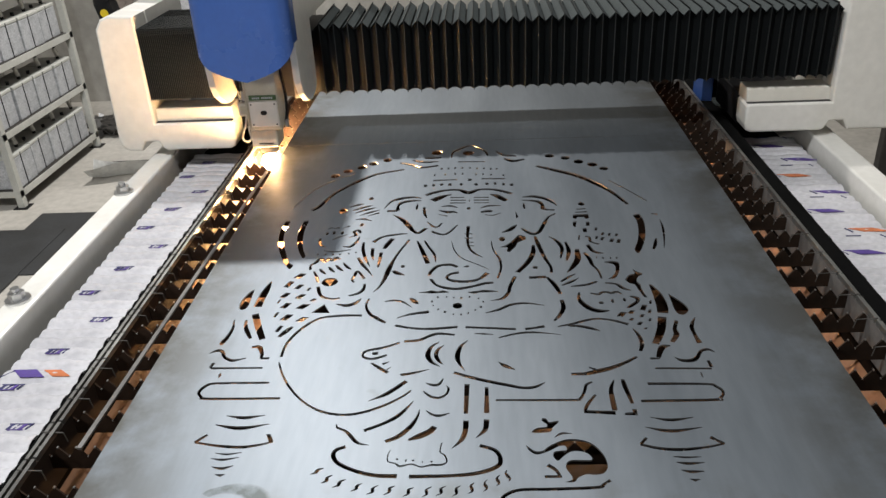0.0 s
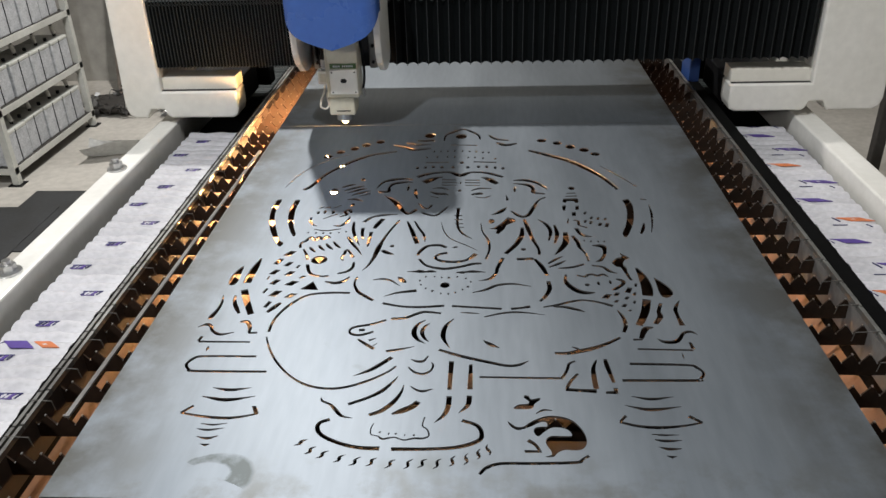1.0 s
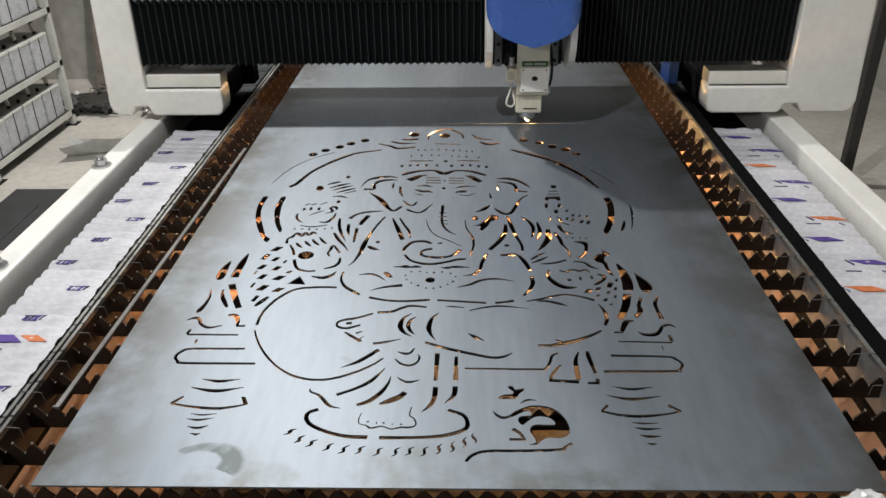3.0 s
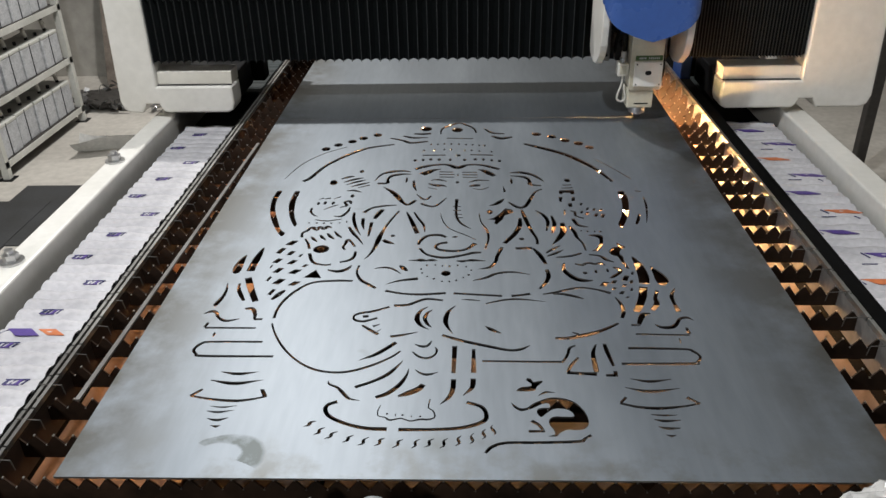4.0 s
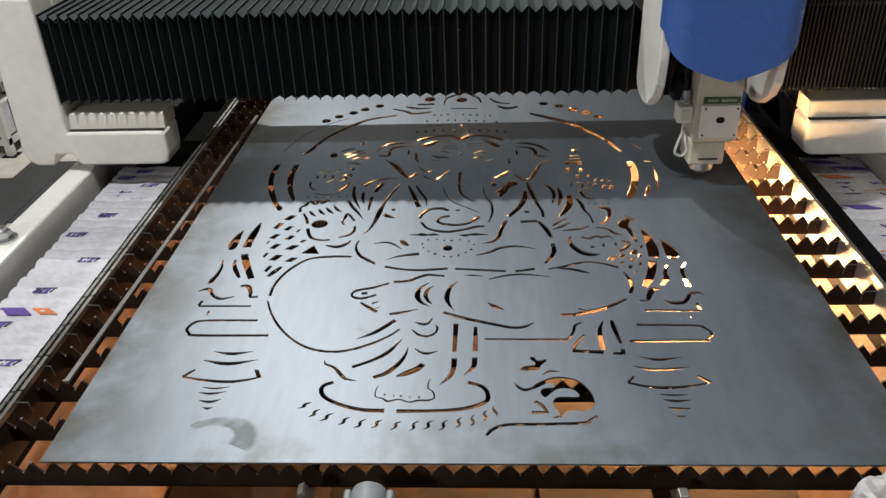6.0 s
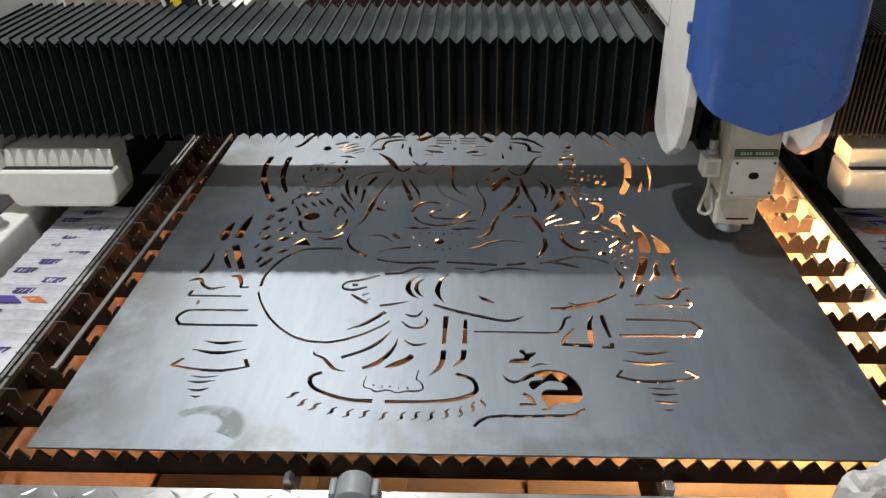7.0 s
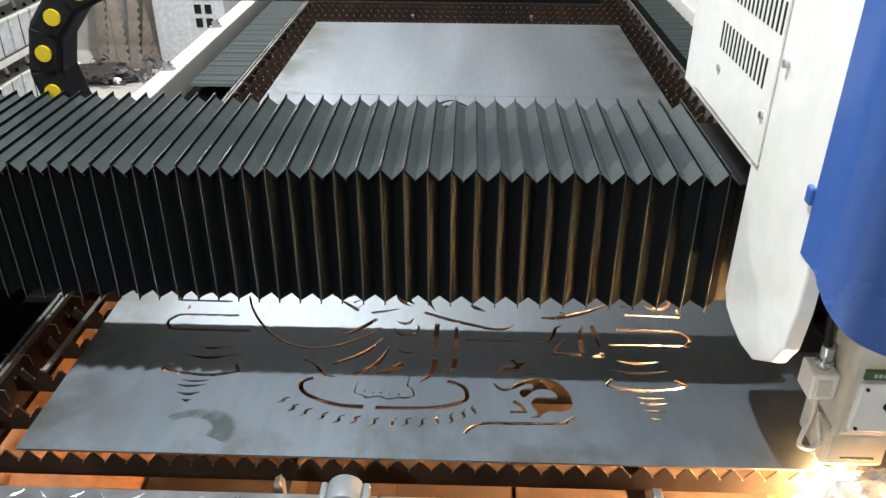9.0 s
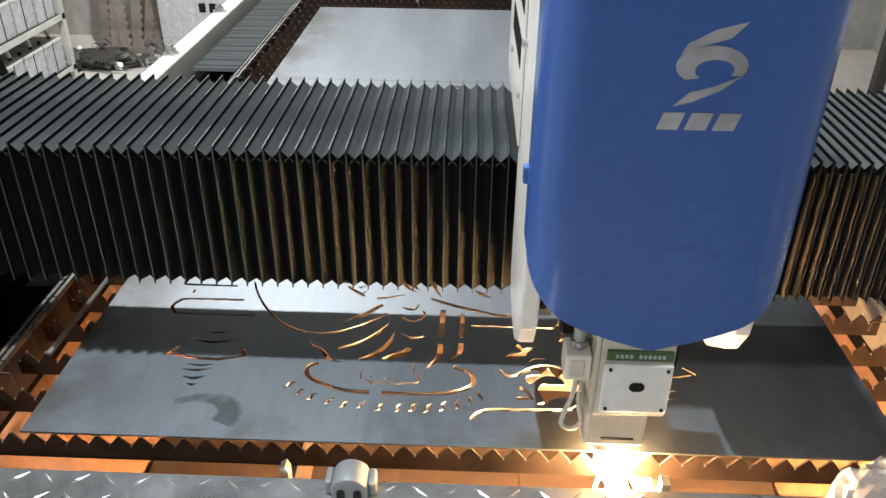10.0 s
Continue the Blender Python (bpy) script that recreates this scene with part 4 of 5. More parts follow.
# ---- gantry ----
gantry = thing("gantry", "white gantry bridge with black pleated bellows over its beam", "gantry", at=(0, 1.545, 0))
MOVERS.append((gantry, [(t, pose(0, y, 0)) for t, x, y in HEAD]))
yb = BEAM_Y
part("beam", box(-1.05, 1.05, yb + 0.03, yb + BEAM_DEEP, BEAM_LOW + 0.002, BEAM_HIGH - 0.03), DARK, gantry, "dark steel beam under the bellows")
for side in (-1, 1):
    inner, outer = (1.042, 1.165) if side < 0 else (1.062, 1.285)
    end = 0.791 if side < 0 else 0.809
    leg = [(inner, 0.853), (inner, 1.245), (outer - 0.05, 1.25), (outer - 0.02, 1.24), (outer, 1.21), (outer + 0.010, 0.86), (outer, 0.832), (outer - 0.02, 0.820), (inner + 0.062, 0.820), (inner + 0.045, 0.850)]
    part("leg", prism([(side * x, z) for x, z in leg], yb + 0.0955, yb + 0.42, "y", 0.006), WHITE, gantry, "white enamelled side of the end frame")
    plate = [(inner, 0.911)] + leg[1:] + [(inner + 0.002, 0.850), (inner - 0.008, 0.828), (inner - 0.020, 0.820), (end + 0.022, 0.820), (end + 0.006, 0.828), (end, 0.848), (end, 0.904), (end + 0.006, 0.911)]
    part("end_plate", prism([(side * x, z) for x, z in plate], yb - 0.005, yb + 0.095, "y", 0.007), WHITE, gantry, "white enamelled end plate with foot over the rail")
    a, b = sorted((side * 0.83, side * 1.03))
    part("guide_block", box(a, b, yb + 0.13, yb + 0.40, 0.80, 0.90, 0.004), DARK, gantry)
    a, b = sorted((side * (end + 0.004), side * (inner + 0.001)))
    # flat dark strip stands in for the shaded recess before the ledge
    part("groove", box(a, b, yb + 0.002, yb + 0.018, 0.9108, 0.9122), DARK, gantry)
    seal = prism([(yb + 0.018, 0.911), (yb + 0.022, 0.950), (yb + 0.026, 0.953), (yb + 0.10, 0.953), (yb + 0.10, 0.911)], a, b, "x", 0.002)
    part("foot_ledge", seal, CREAM, gantry, "cream ledge along the foot")
    if side > 0:
        part("drive_motor", box(0.752, 0.79, yb + 0.30, yb + 0.42, 0.80, 0.935, 0.006), BLUE, gantry, "blue drive motor behind the foot")
    a, b = sorted((side * 0.79, side * 1.0))
    part("drive_box", box(a, b, yb + 0.425, yb + 0.50, 0.80, 1.1, 0.004), DARK, gantry)


FIN = 0.0055        # height of the welded lip on each ridge


def bellows_module(half, name):
    """One fold over the beam: two panels that rise from the valleys to a thin welded lip standing on the ridge."""
    low, high, back = BEAM_LOW, BEAM_HIGH, yb + 0.300
    lip = [(yb, low), (yb, high), (back, high), (back, low + 0.05)]
    ridge = [(yb + FIN, low + FIN * 0.5), (yb + FIN, high - FIN), (back - FIN, high - FIN), (back - FIN, low + 0.05)]
    valley = [(yb + 0.019, low + 0.008), (yb + 0.019, high - 0.034), (yb + 0.002, high - 0.021), (back - 0.004, high - 0.021), (back - 0.017, low + 0.055)]
    bm = bmesh.new()

    def row(x, pts):
        return [bm.verts.new((x, y, z)) for y, z in pts]

    # the ridge takes a second vertex at the corner, so that it pairs with the valley's
    wide = [ridge[0], (ridge[1][0], ridge[1][1] - 0.004), (ridge[1][0], ridge[1][1])] + ridge[2:]
    left, right = row(-half, valley), row(half, valley)
    a, b = row(-0.0009, wide), row(0.0009, wide)
    tall = [lip[0], (lip[1][0], lip[1][1] - 0.004), lip[1]] + lip[2:]
    c, d = row(-0.0008, tall), row(0.0008, tall)
    for p, q in ((left, a), (a, c), (c, d), (d, b), (b, right)):
        for i in range(4):
            f = bm.faces.new((p[i], p[i + 1], q[i + 1], q[i]))
            f.material_index = 1 if p is c else 0
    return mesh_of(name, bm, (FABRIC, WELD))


pleat_data = bellows_module(0.0178, "pleat")


def beam_bellows(side, count):
    frame_ = prism([(yb + 0.02, BEAM_LOW + 0.02), (yb + 0.02, BEAM_HIGH - 0.02), (yb + BEAM_DEEP - 0.02, BEAM_HIGH - 0.02), (yb + BEAM_DEEP - 0.02, BEAM_LOW + 0.02)], side * 1.048, side * 1.044, "x")
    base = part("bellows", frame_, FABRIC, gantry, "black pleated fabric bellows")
    for i in range(count):
        p = part("pleat", pleat_data, None, base)
        rows = []
        for t, x, y in HEAD:
            near = x + side * 0.132
            far = side * 1.05
            # folds lie tighter at the far end once the bellows is drawn out
            k = min(max((abs(near - far) - 1.116) * 0.83 - 0.08, -0.08), 0.18)
            f = (i + 0.5) / count
            f += k * (f * f - f)
            rows.append((t, pose(far + (near - far) * f, 0, 0)))
        MOVERS.append((p, rows))


beam_bellows(-1, 48)
beam_bellows(1, 42)

# ---- cutting head ----
head = thing("laser_carriage", "laser cutting head carriage with white housing and blue cover", "laser cutting head", at=(-0.64, 1.545, 0))
MOVERS.append((head, [(t, pose(x, y, 0)) for t, x, y in HEAD]))
for side in (-1, 1):
    prof = [(-0.058, 1.49), (yb + 0.36, 1.49), (yb + 0.36, 1.222), (yb - 0.012, 1.222), (yb - 0.012, 1.035), (yb - 0.03, 1.015), (0.115, 1.008), (0.071, 1.005), (0.025, 1.014), (-0.028, 1.05), (-0.050, 1.085), (-0.058, 1.14), (-0.058, 1.26)]
    a, b = sorted((side * 0.112, side * 0.132))
    part("side_plate", prism(prof, a, b, "x", 0.003), WHITE, head, "white enamelled side plate")
part("housing", box(-0.11, 0.11, 0.10, yb + 0.35, 1.225, 1.482, 0.01), WHITE, head)
part("carriage_plate", box(-0.11, 0.11, yb - 0.05, yb - 0.02, 1.0, 1.3), DARK, head)


def cover_shell():
    """Folded sheet metal: flat front, rounded upright edges, pointed lower rim."""
    w, r, y0, y1, top = 0.1335, 0.046, -0.120, -0.034, 1.49
    rim = [(0.0, 1.112), (0.03, 1.1205), (0.058, 1.130), (0.085, 1.142), (0.103, 1.153), (0.117, 1.166), (0.1265, 1.180), (0.132, 1.195), (w, 1.205)]

    def lower(x):
        x = min(abs(x), w)
        for (xa, za), (xb, zb) in zip(rim, rim[1:]):
            if x <= xb:
                return za + (zb - za) * (x - xa) / (xb - xa)
        return rim[-1][1]

    plan = [(-w, y1)] + [(-w + r - r * math.cos(a), y0 + r - r * math.sin(a)) for a in [math.pi / 2 * k / 12 for k in range(13)]]
    flat = w - r
    plan += [(-flat + 2 * flat * k / 10, y0) for k in range(1, 10)]
    plan += [(-x, y) for x, y in reversed(plan[:14])]
    bm = bmesh.new()
    rows = []
    for x, y in plan:
        xi, yi = x * (w - 0.003) / w, min(y + 0.003, y1)
        rows.append([bm.verts.new(p) for p in ((x, y, top), (x, y, lower(x)), (xi, yi, lower(x)), (xi, yi, top - 0.003))])
    for a, b in zip(rows, rows[1:]):
        for k in range(4):
            bm.faces.new((a[k], b[k], b[(k + 1) % 4], a[(k + 1) % 4]))
    bm.faces.new(rows[0])
    bm.faces.new(rows[-1])
    return bm


part("cover", cover_shell(), BLUE, head, "glossy blue sheet metal cover", smooth=True)
part("sensor_body", box(-0.036, 0.056, -0.042, 0.05, 0.950, 1.16, 0.004), BEIGE, head, "beige cast cutting head body")
plate_ = part("face_plate", box(-0.028, 0.054, -0.050, -0.041, 0.963, 1.037, 0.002), WHITE, head, "white painted face plate")
for sx in (-0.021, 0.047):
    for sz in (0.970, 1.030):
        part("screw", rod((sx, -0.0525, sz), (sx, -0.049, sz), 0.0022, None, 8), DARK, plate_)
part("slot", prism([(0.004, 1.002), (0.008, 0.998), (0.018, 0.998), (0.022, 1.002), (0.022, 1.007), (0.018, 1.011), (0.008, 1.011), (0.004, 1.007)], -0.0515, -0.049, "y"), DARK, plate_, "dark oval slot")
label_ = part("label_strip", box(-0.026, 0.052, -0.046, -0.041, 1.040, 1.054, 0.001), GREEN, head, "green label strip")
for k in range(11):
    if k != 4:
        part("mark", box(-0.016 + k * 0.0055, -0.0125 + k * 0.0055, -0.0468, -0.0455, 1.0445, 1.0495), SILVER, label_)
part("lower_block", box(-0.040, 0.038, -0.036, 0.045, 0.893, 0.949, 0.005), BEIGE, head)
part("slit", box(-0.018, 0.024, -0.0372, -0.035, 0.906, 0.909), DARK, head)
nz = rod((0, 0, 0.872), (0, 0, 0.896), 0.026, None, 24)
rod((0, 0, 0.857), (0, 0, 0.873), 0.007, nz, 24, r2=0.021)
part("nozzle", nz, ALU, head, "polished nozzle", smooth=True)
con = part("connector", box(-0.070, -0.037, -0.018, 0.022, 0.985, 1.024, 0.003), CREAM, head, "square cream cable connector")
part("plate", box(-0.064, -0.046, -0.0195, -0.017, 0.992, 1.017, 0.001), BEIGE, con)
part("plug", rod((-0.053, 0.0, 1.022), (-0.053, 0.0, 1.056), 0.008, None, 14), ALU, con)
part("plug_ring", rod((-0.053, 0.0, 1.029), (-0.053, 0.0, 1.037), 0.0112, None, 14), ALU, con)
part("cable", tube([(-0.053, 0.0, 1.05), (-0.055, 0.01, 1.09), (-0.045, 0.03, 1.14), (-0.04, 0.06, 1.2)], 0.005), DARK, con)
part("cable_loop", tube([(-0.052, -0.004, 0.986), (-0.056, -0.014, 0.960), (-0.066, -0.022, 0.934), (-0.067, -0.024, 0.917), (-0.053, -0.024, 0.911), (-0.043, -0.022, 0.922), (-0.047, -0.018, 0.944), (-0.047, -0.008, 0.958)], 0.0032), CABLE_PALE, con, "white looped signal cable")
# fittings behind the face, beside the body
part("valve_block", box(-0.074, -0.040, 0.030, 0.075, 1.02, 1.10, 0.004), DARK, head, "dark valve block")
part("valve_knob", rod((-0.057, 0.026, 1.075), (-0.057, 0.012, 1.075), 0.010, None, 16), BLACK_STEEL, head)
part("hose", tube([(-0.066, 0.05, 1.03), (-0.076, 0.03, 1.06), (-0.07, 0.02, 1.11), (-0.05, 0.03, 1.16)], 0.0045), BLACK_STEEL, head)
part("edge_strip", box(-0.0395, -0.034, -0.044, -0.034, 0.952, 1.12, 0.001), BEIGE, head)
part("air_tube", tube([(0.060, 0.0, 0.96), (0.068, 0.0, 1.0), (0.066, 0.01, 1.06), (0.05, 0.03, 1.15)], 0.004), DARK, head)
part("air_fitting", rod((0.062, 0.0, 0.945), (0.062, 0.0, 0.968), 0.006, None, 10), ALU, head)
for sx in (-0.09, 0.085):
    part("slide_rail", box(sx - 0.012, sx + 0.012, yb - 0.075, yb - 0.05, 1.0, 1.28, 0.002), RAIL, head)
    for k in range(4):
        part("bolt", rod((sx, yb - 0.082, 1.02 + k * 0.05), (sx, yb - 0.075, 1.02 + k * 0.05), 0.005, None, 8), DARK, head)
# vented side panel
panel = part("vent_panel", box(-0.1355, -0.1325, 0.135, 0.47, 1.235, 1.475, 0.001), WHITE, head, "white panel with louvre slots")
for z0 in (1.325, 1.398):
    for k in range(13):
        y = 0.155 + k * 0.0158 - (z0 - 1.325) * 0.35
        part("vent_slot", box(-0.1366, -0.1350, y + 0.012, y + 0.0165, z0, z0 + 0.038), DARK, panel)
for y, z in ((0.349, 1.298), (0.111, 1.373), (0.151, 1.297)):
    part("screw", rod((-0.1385, y, z), (-0.131, y, z), 0.005, None, 10), ALU, head)
part("latch", box(-0.138, -0.131, -0.034, -0.020, 1.262, 1.282, 0.002), BLUE, head)
# plain emblem in silver on the cover
emblem = part("emblem", prism([(0.036, 1.459), (0.010, 1.452), (-0.012, 1.440), (-0.017, 1.430), (0.000, 1.438), (0.023, 1.445)], -0.1215, -0.1195, "y"), SILVER, head, "plain silver emblem shapes")
part("blade", prism([(0.038, 1.412), (0.022, 1.399), (-0.002, 1.388), (-0.017, 1.384), (-0.004, 1.397), (0.015, 1.402)], -0.1215, -0.1195, "y"), SILVER, emblem)
outer_ = [(0.011 + 0.031 * math.cos(a), 1.421 + 0.0175 * math.sin(a)) for a in [0.2618 * k - 0.5 for k in range(18)]]
inner_ = [(0.014 + 0.017 * math.cos(a), 1.417 + 0.0095 * math.sin(a)) for a in [0.2618 * k - 0.5 for k in range(17, -1, -1)]]
swirl = bmesh.new()
loops = [[swirl.verts.new((x, y, z)) for x, z in line] for line, y in ((outer_, -0.1215), (inner_[::-1], -0.1215), (inner_[::-1], -0.1195), (outer_, -0.1195))]
for p, q in zip(loops, loops[1:] + loops[:1]):
    for i in range(17):
        swirl.faces.new((p[i], p[i + 1], q[i + 1], q[i]))
part("swirl", swirl, SILVER, emblem)
for x in (-0.026, -0.001, 0.024):
    part("bar", prism([(x - 0.003, 1.362), (x + 0.016, 1.362), (x + 0.021, 1.378), (x + 0.002, 1.378)], -0.1215, -0.1195, "y"), SILVER, emblem)
flame = rod((0, 0.020, -0.012), (0, 0.020, -0.335), 0.007, None, 10, 0.015)
ball = bmesh.ops.create_icosphere(flame, subdivisions=2, radius=1)["verts"]
for v in ball:
    v.co = (v.co.x * 0.028, v.co.y * 0.024 - 0.010, -0.034 + v.co.z * 0.029)
jet = part("spark_jet", flame, FLAME, head, "white-hot spark jet under the nozzle")
for k in range(9):
    a = 6.2832 * k / 9
    far = 0.05 + 0.05 * ((k * 4) % 9) / 8
    part("spark", rod((0.010 * math.cos(a), 0.010 * math.sin(a) + 0.02, -0.05), (far * math.cos(a), far * math.sin(a) + 0.02, -0.22 - 0.1 * ((k * 5) % 9) / 8), 0.0028, None, 5, 0.001), FLAME, jet)
# the jet trails behind the nozzle's way and splashes up where it is off the sheet
MOVERS.append((jet, [(t, pose(0, 0, TOP + rise, 0, lean, 0)) for t, rise, lean in ((0.0, 0.022, 0), (0.2, 0.012, 2), (0.4, 0, 4), (1.3, 0, 20), (3.4, 0, 24), (3.9, 0, 8), (4.3, 0, 0), (8.8, 0, 0), (9.0, 0.016, -6), (9.4, 0.020, -14), (10.0, 0.020, -18))]))

# ---- rail covers ----


def rail_cover(side, back):
    x0, x1 = (-0.822, -0.982) if side < 0 else (0.856, 1.012)
    base = thing("rail_cover", "black pleated rail cover behind the gantry" if back else "white pleated rail cover with printed marks", "bellows cover")
    n = 60 if back else 64
    far = 4.1 if back else -0.80
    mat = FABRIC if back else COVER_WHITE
    pitch = 0.036 if back else 0.0400
    tight = 0.020 if back else 0.0125
    bm = bmesh.new()
    half, r = (0.020, 0.012) if back else (0.024, 0.009)
    lx, hx = sorted((x0, x1))
    prof = [(-half, -r), (-half * 0.55, -r * 0.25), (0, 0), (half * 0.55, -r * 0.25), (half, -r)]
    rows = [[bm.verts.new((lx + (hx - lx) * k / 6, y + (0 if back else 0.0025 * math.sin(k * 2.3)), z + (0 if back else 0.0018 * math.sin(k * 1.7 + 1)))) for k in range(7)] for y, z in prof]
    for a, b in zip(rows, rows[1:]):
        for k in range(6):
            bm.faces.new((a[k], a[k + 1], b[k + 1], b[k]))
    data = mesh_of("pleat", bm, mat, smooth=not back)
    for i in range(n):
        p = part("pleat", data, None, base)
        keys = []
        for t, x, y in HEAD:
            if back:
                near = y + yb + 0.44
                at = max(far - (n - i) * pitch, near + (i + 0.5) * tight)
            else:
                near = y + yb + 0.12
                at = min(far + (i + 0.5) * pitch, near - (n - i - 0.5) * tight)
            keys.append((t, pose(0, at, 0.755 + 0.002 * math.sin(i * 2.4), 2.0 * math.sin(i * 1.9))))
        MOVERS.append((p, keys))
        if not back and i > 14:
            cover_prints(p, side, i)
    return base


def skewed(x, y, w, h, lean, mat, parent):
    bm = prism([(x - w / 2 - lean, y - h / 2), (x + w / 2 - lean, y - h / 2), (x + w / 2 + lean, y + h / 2), (x - w / 2 + lean, y + h / 2)], -0.0005, 0.0013, "z")
    return part("print", bm, mat, parent)


def cover_prints(pleat, side, i):
    """Printed marks on the film, as plain slanted bars."""
    c = side * (0.905 if side < 0 else 0.934)
    if side < 0:
        if i == 32:
            skewed(c - 0.025, 0, 0.050, 0.026, -0.014, PURPLE, pleat)
            skewed(c + 0.034, 0, 0.036, 0.022, -0.014, ORANGE, pleat)
            skewed(c - 0.068, 0, 0.003, 0.026, 0.012, INK, pleat)
        elif i % 3 == 1:
            x = c + (0.022, -0.058, -0.022)[(i // 3) % 3]
            for k in range(4):
                skewed(x + k * 0.0115, 0, 0.003 if k % 2 else 0.0075, 0.013, 0.003, INK if k != 2 else PURPLE, pleat)
            skewed(x + 0.018, 0.008, 0.046, 0.0022, 0, INK, pleat)
            skewed(x + 0.012, -0.008, 0.030, 0.0018, 0, PURPLE, pleat)
    else:
        if i % 3 == 1:
            x = c + (0.032 if (i // 3) % 2 else -0.028)
            skewed(x, 0, 0.060, 0.020, 0.016 * -1, PURPLE if (i // 3) % 3 else ORANGE, pleat)
            skewed(x - 0.048, 0, 0.003, 0.022, -0.006, INK, pleat)
        elif i % 6 == 3:
            skewed(c + 0.05, 0, 0.003, 0.014, -0.004, INK, pleat)
            skewed(c - 0.02, 0.004, 0.036, 0.002, 0, INK, pleat)


for side in (-1, 1):
    rail_cover(side, False)
    rail_cover(side, True)

# ---- front ledge ----
ledge = thing("tread_ledge", "bright aluminium tread plate ledge at the table's front", "tread plate")
part("plate", box(-1.3, 1.3, -0.55, -0.066, 0.835, 0.848, 0.001), ALU, ledge)


def tread_bar(lean):
    bm = bmesh.new()
    d = Vector((0.011, lean, 0))
    w = Vector((-d.y, d.x, 0)).normalized() * 0.0025
    up = Vector((0, 0, 0.0016))
    ring = [bm.verts.new(v) for v in (-d, w, d, -w)]
    tip = [bm.verts.new(up - d * 0.4), bm.verts.new(up + d * 0.4)]
    for f in ((ring[0], ring[1], tip[1], tip[0]), (ring[1], ring[2], tip[1]), (ring[2], ring[3], tip[0], tip[1]), (ring[3], ring[0], tip[0])):
        bm.faces.new(f)
    return mesh_of("tread_bar", bm, ALU)


bars = tread_bar(-0.009), tread_bar(0.009)
for k in range(60):
    for j in range(4):
        part("tread_bar", bars[(k + j) % 2], None, ledge).location = (-1.17 + k * 0.04, -0.080 - j * 0.032, 0.8481)


def clamp():
    base = thing("toggle_cap", "grey cast cap with two oval slots on the tread ledge", "clamp", at=(-0.137, -0.078, 0.848))
    arc = [(0.0235 * math.cos(a), 0.014 + 0.0215 * math.sin(a)) for a in [math.pi * k / 14 for k in range(15)]]
    part("dome", prism([(0.0235, 0)] + arc + [(-0.0235, 0)], -0.022, 0.016, "y", 0.004), CAST, base, "rounded cast dome", smooth=True)
    for sx in (-1, 1):
        a, b = sorted((sx * 0.0225, sx * 0.032))
        part("ear", box(a, b, -0.014, 0.014, 0, 0.022, 0.003), CAST, base)
        part("slot", prism([(sx * 0.0105 - 0.0052, 0.003), (sx * 0.0105 + 0.0052, 0.003), (sx * 0.0105 + 0.0052, 0.014), (sx * 0.0105 + 0.0026, 0.018), (sx * 0.0105 - 0.0026, 0.018), (sx * 0.0105 - 0.0052, 0.014)], -0.0235, -0.021, "y"), DARK, base, "dark oval slot")


clamp()
stop = new("edge_stop", mesh_of("edge_stop", prism([(-0.238, 0.80), (-0.222, 0.80), (-0.222, 0.852), (-0.226, 0.862), (-0.234, 0.856)], -0.060, -0.045, "y", 0.001), RAIL))
tagged(stop, "small bare steel stop between slats and tread ledge", "stop")


def crumpled(name, at, size, mat, label, category, seed):
    bm = bmesh.new()
    bmesh.ops.create_icosphere(bm, subdivisions=4, radius=1)
    off = Vector((seed * 3.1, seed * 1.7, 0))
    for v in bm.verts:
        n1 = noise.noise(v.co * 1.4 + off)
        ridge = 1 - abs(noise.noise(v.co * 3.1 + off)) * 1.6
        k = 0.78 + 0.3 * n1 + 0.22 * ridge
        v.co = Vector((v.co.x * size[0] * k, v.co.y * size[1] * k, max(v.co.z * size[2] * k, -size[2] * 0.55)))
    low = min(v.co.z for v in bm.verts)
    for v in bm.verts:
        v.co.z -= low
    ob = new(name, mesh_of(name, bm, mat))
    ob.location = at
    return tagged(ob, label, category)


crumpled("plastic_bag", (0.512, -0.098, 0.848), (0.060, 0.044, 0.058), FILM, "crumpled translucent plastic bag on the tread ledge", "plastic bag", 2.0)
crumpled("metal_scrap", (-2.42, 4.30, 0), (0.28, 0.16, 0.07), SHADOW_BOARD, "low heap of dark metal scrap on the floor", "scrap", 8.0)

def scrap_curls():
    """Bright offcuts and curls of sheet lying on the heap."""
    rnd_ = random.Random(4)
    bm = bmesh.new()
    for k in range(70):
        c = Vector((rnd_.uniform(-0.30, 0.34), rnd_.uniform(-0.17, 0.17), rnd_.uniform(0.02, 0.11)))
        turn = Matrix.Rotation(rnd_.uniform(0, 6.28), 3, "Z") @ Matrix.Rotation(rnd_.uniform(-1.2, 1.2), 3, "X")
        n, w, h, bend = 5, rnd_.uniform(0.03, 0.10), rnd_.uniform(0.012, 0.045), rnd_.uniform(-0.05, 0.05)
        a = [bm.verts.new(c + turn @ Vector((w * (i / n - 0.5), -h / 2, bend * math.sin(3.14 * i / n)))) for i in range(n + 1)]
        b = [bm.verts.new(c + turn @ Vector((w * (i / n - 0.5), h / 2, bend * math.sin(3.14 * i / n)))) for i in range(n + 1)]
        for i in range(n):
            bm.faces.new((a[i], a[i + 1], b[i + 1], b[i]))
    bmesh.ops.solidify(bm, geom=bm.faces[:], thickness=0.0015)
    ob = new("metal_offcuts", mesh_of("metal_offcuts", bm, ALU))
    ob.location = (-2.36, 4.28, 0.0)
    tagged(ob, "bright curled sheet metal offcuts heaped on the floor", "scrap", kind="stuff")


scrap_curls()

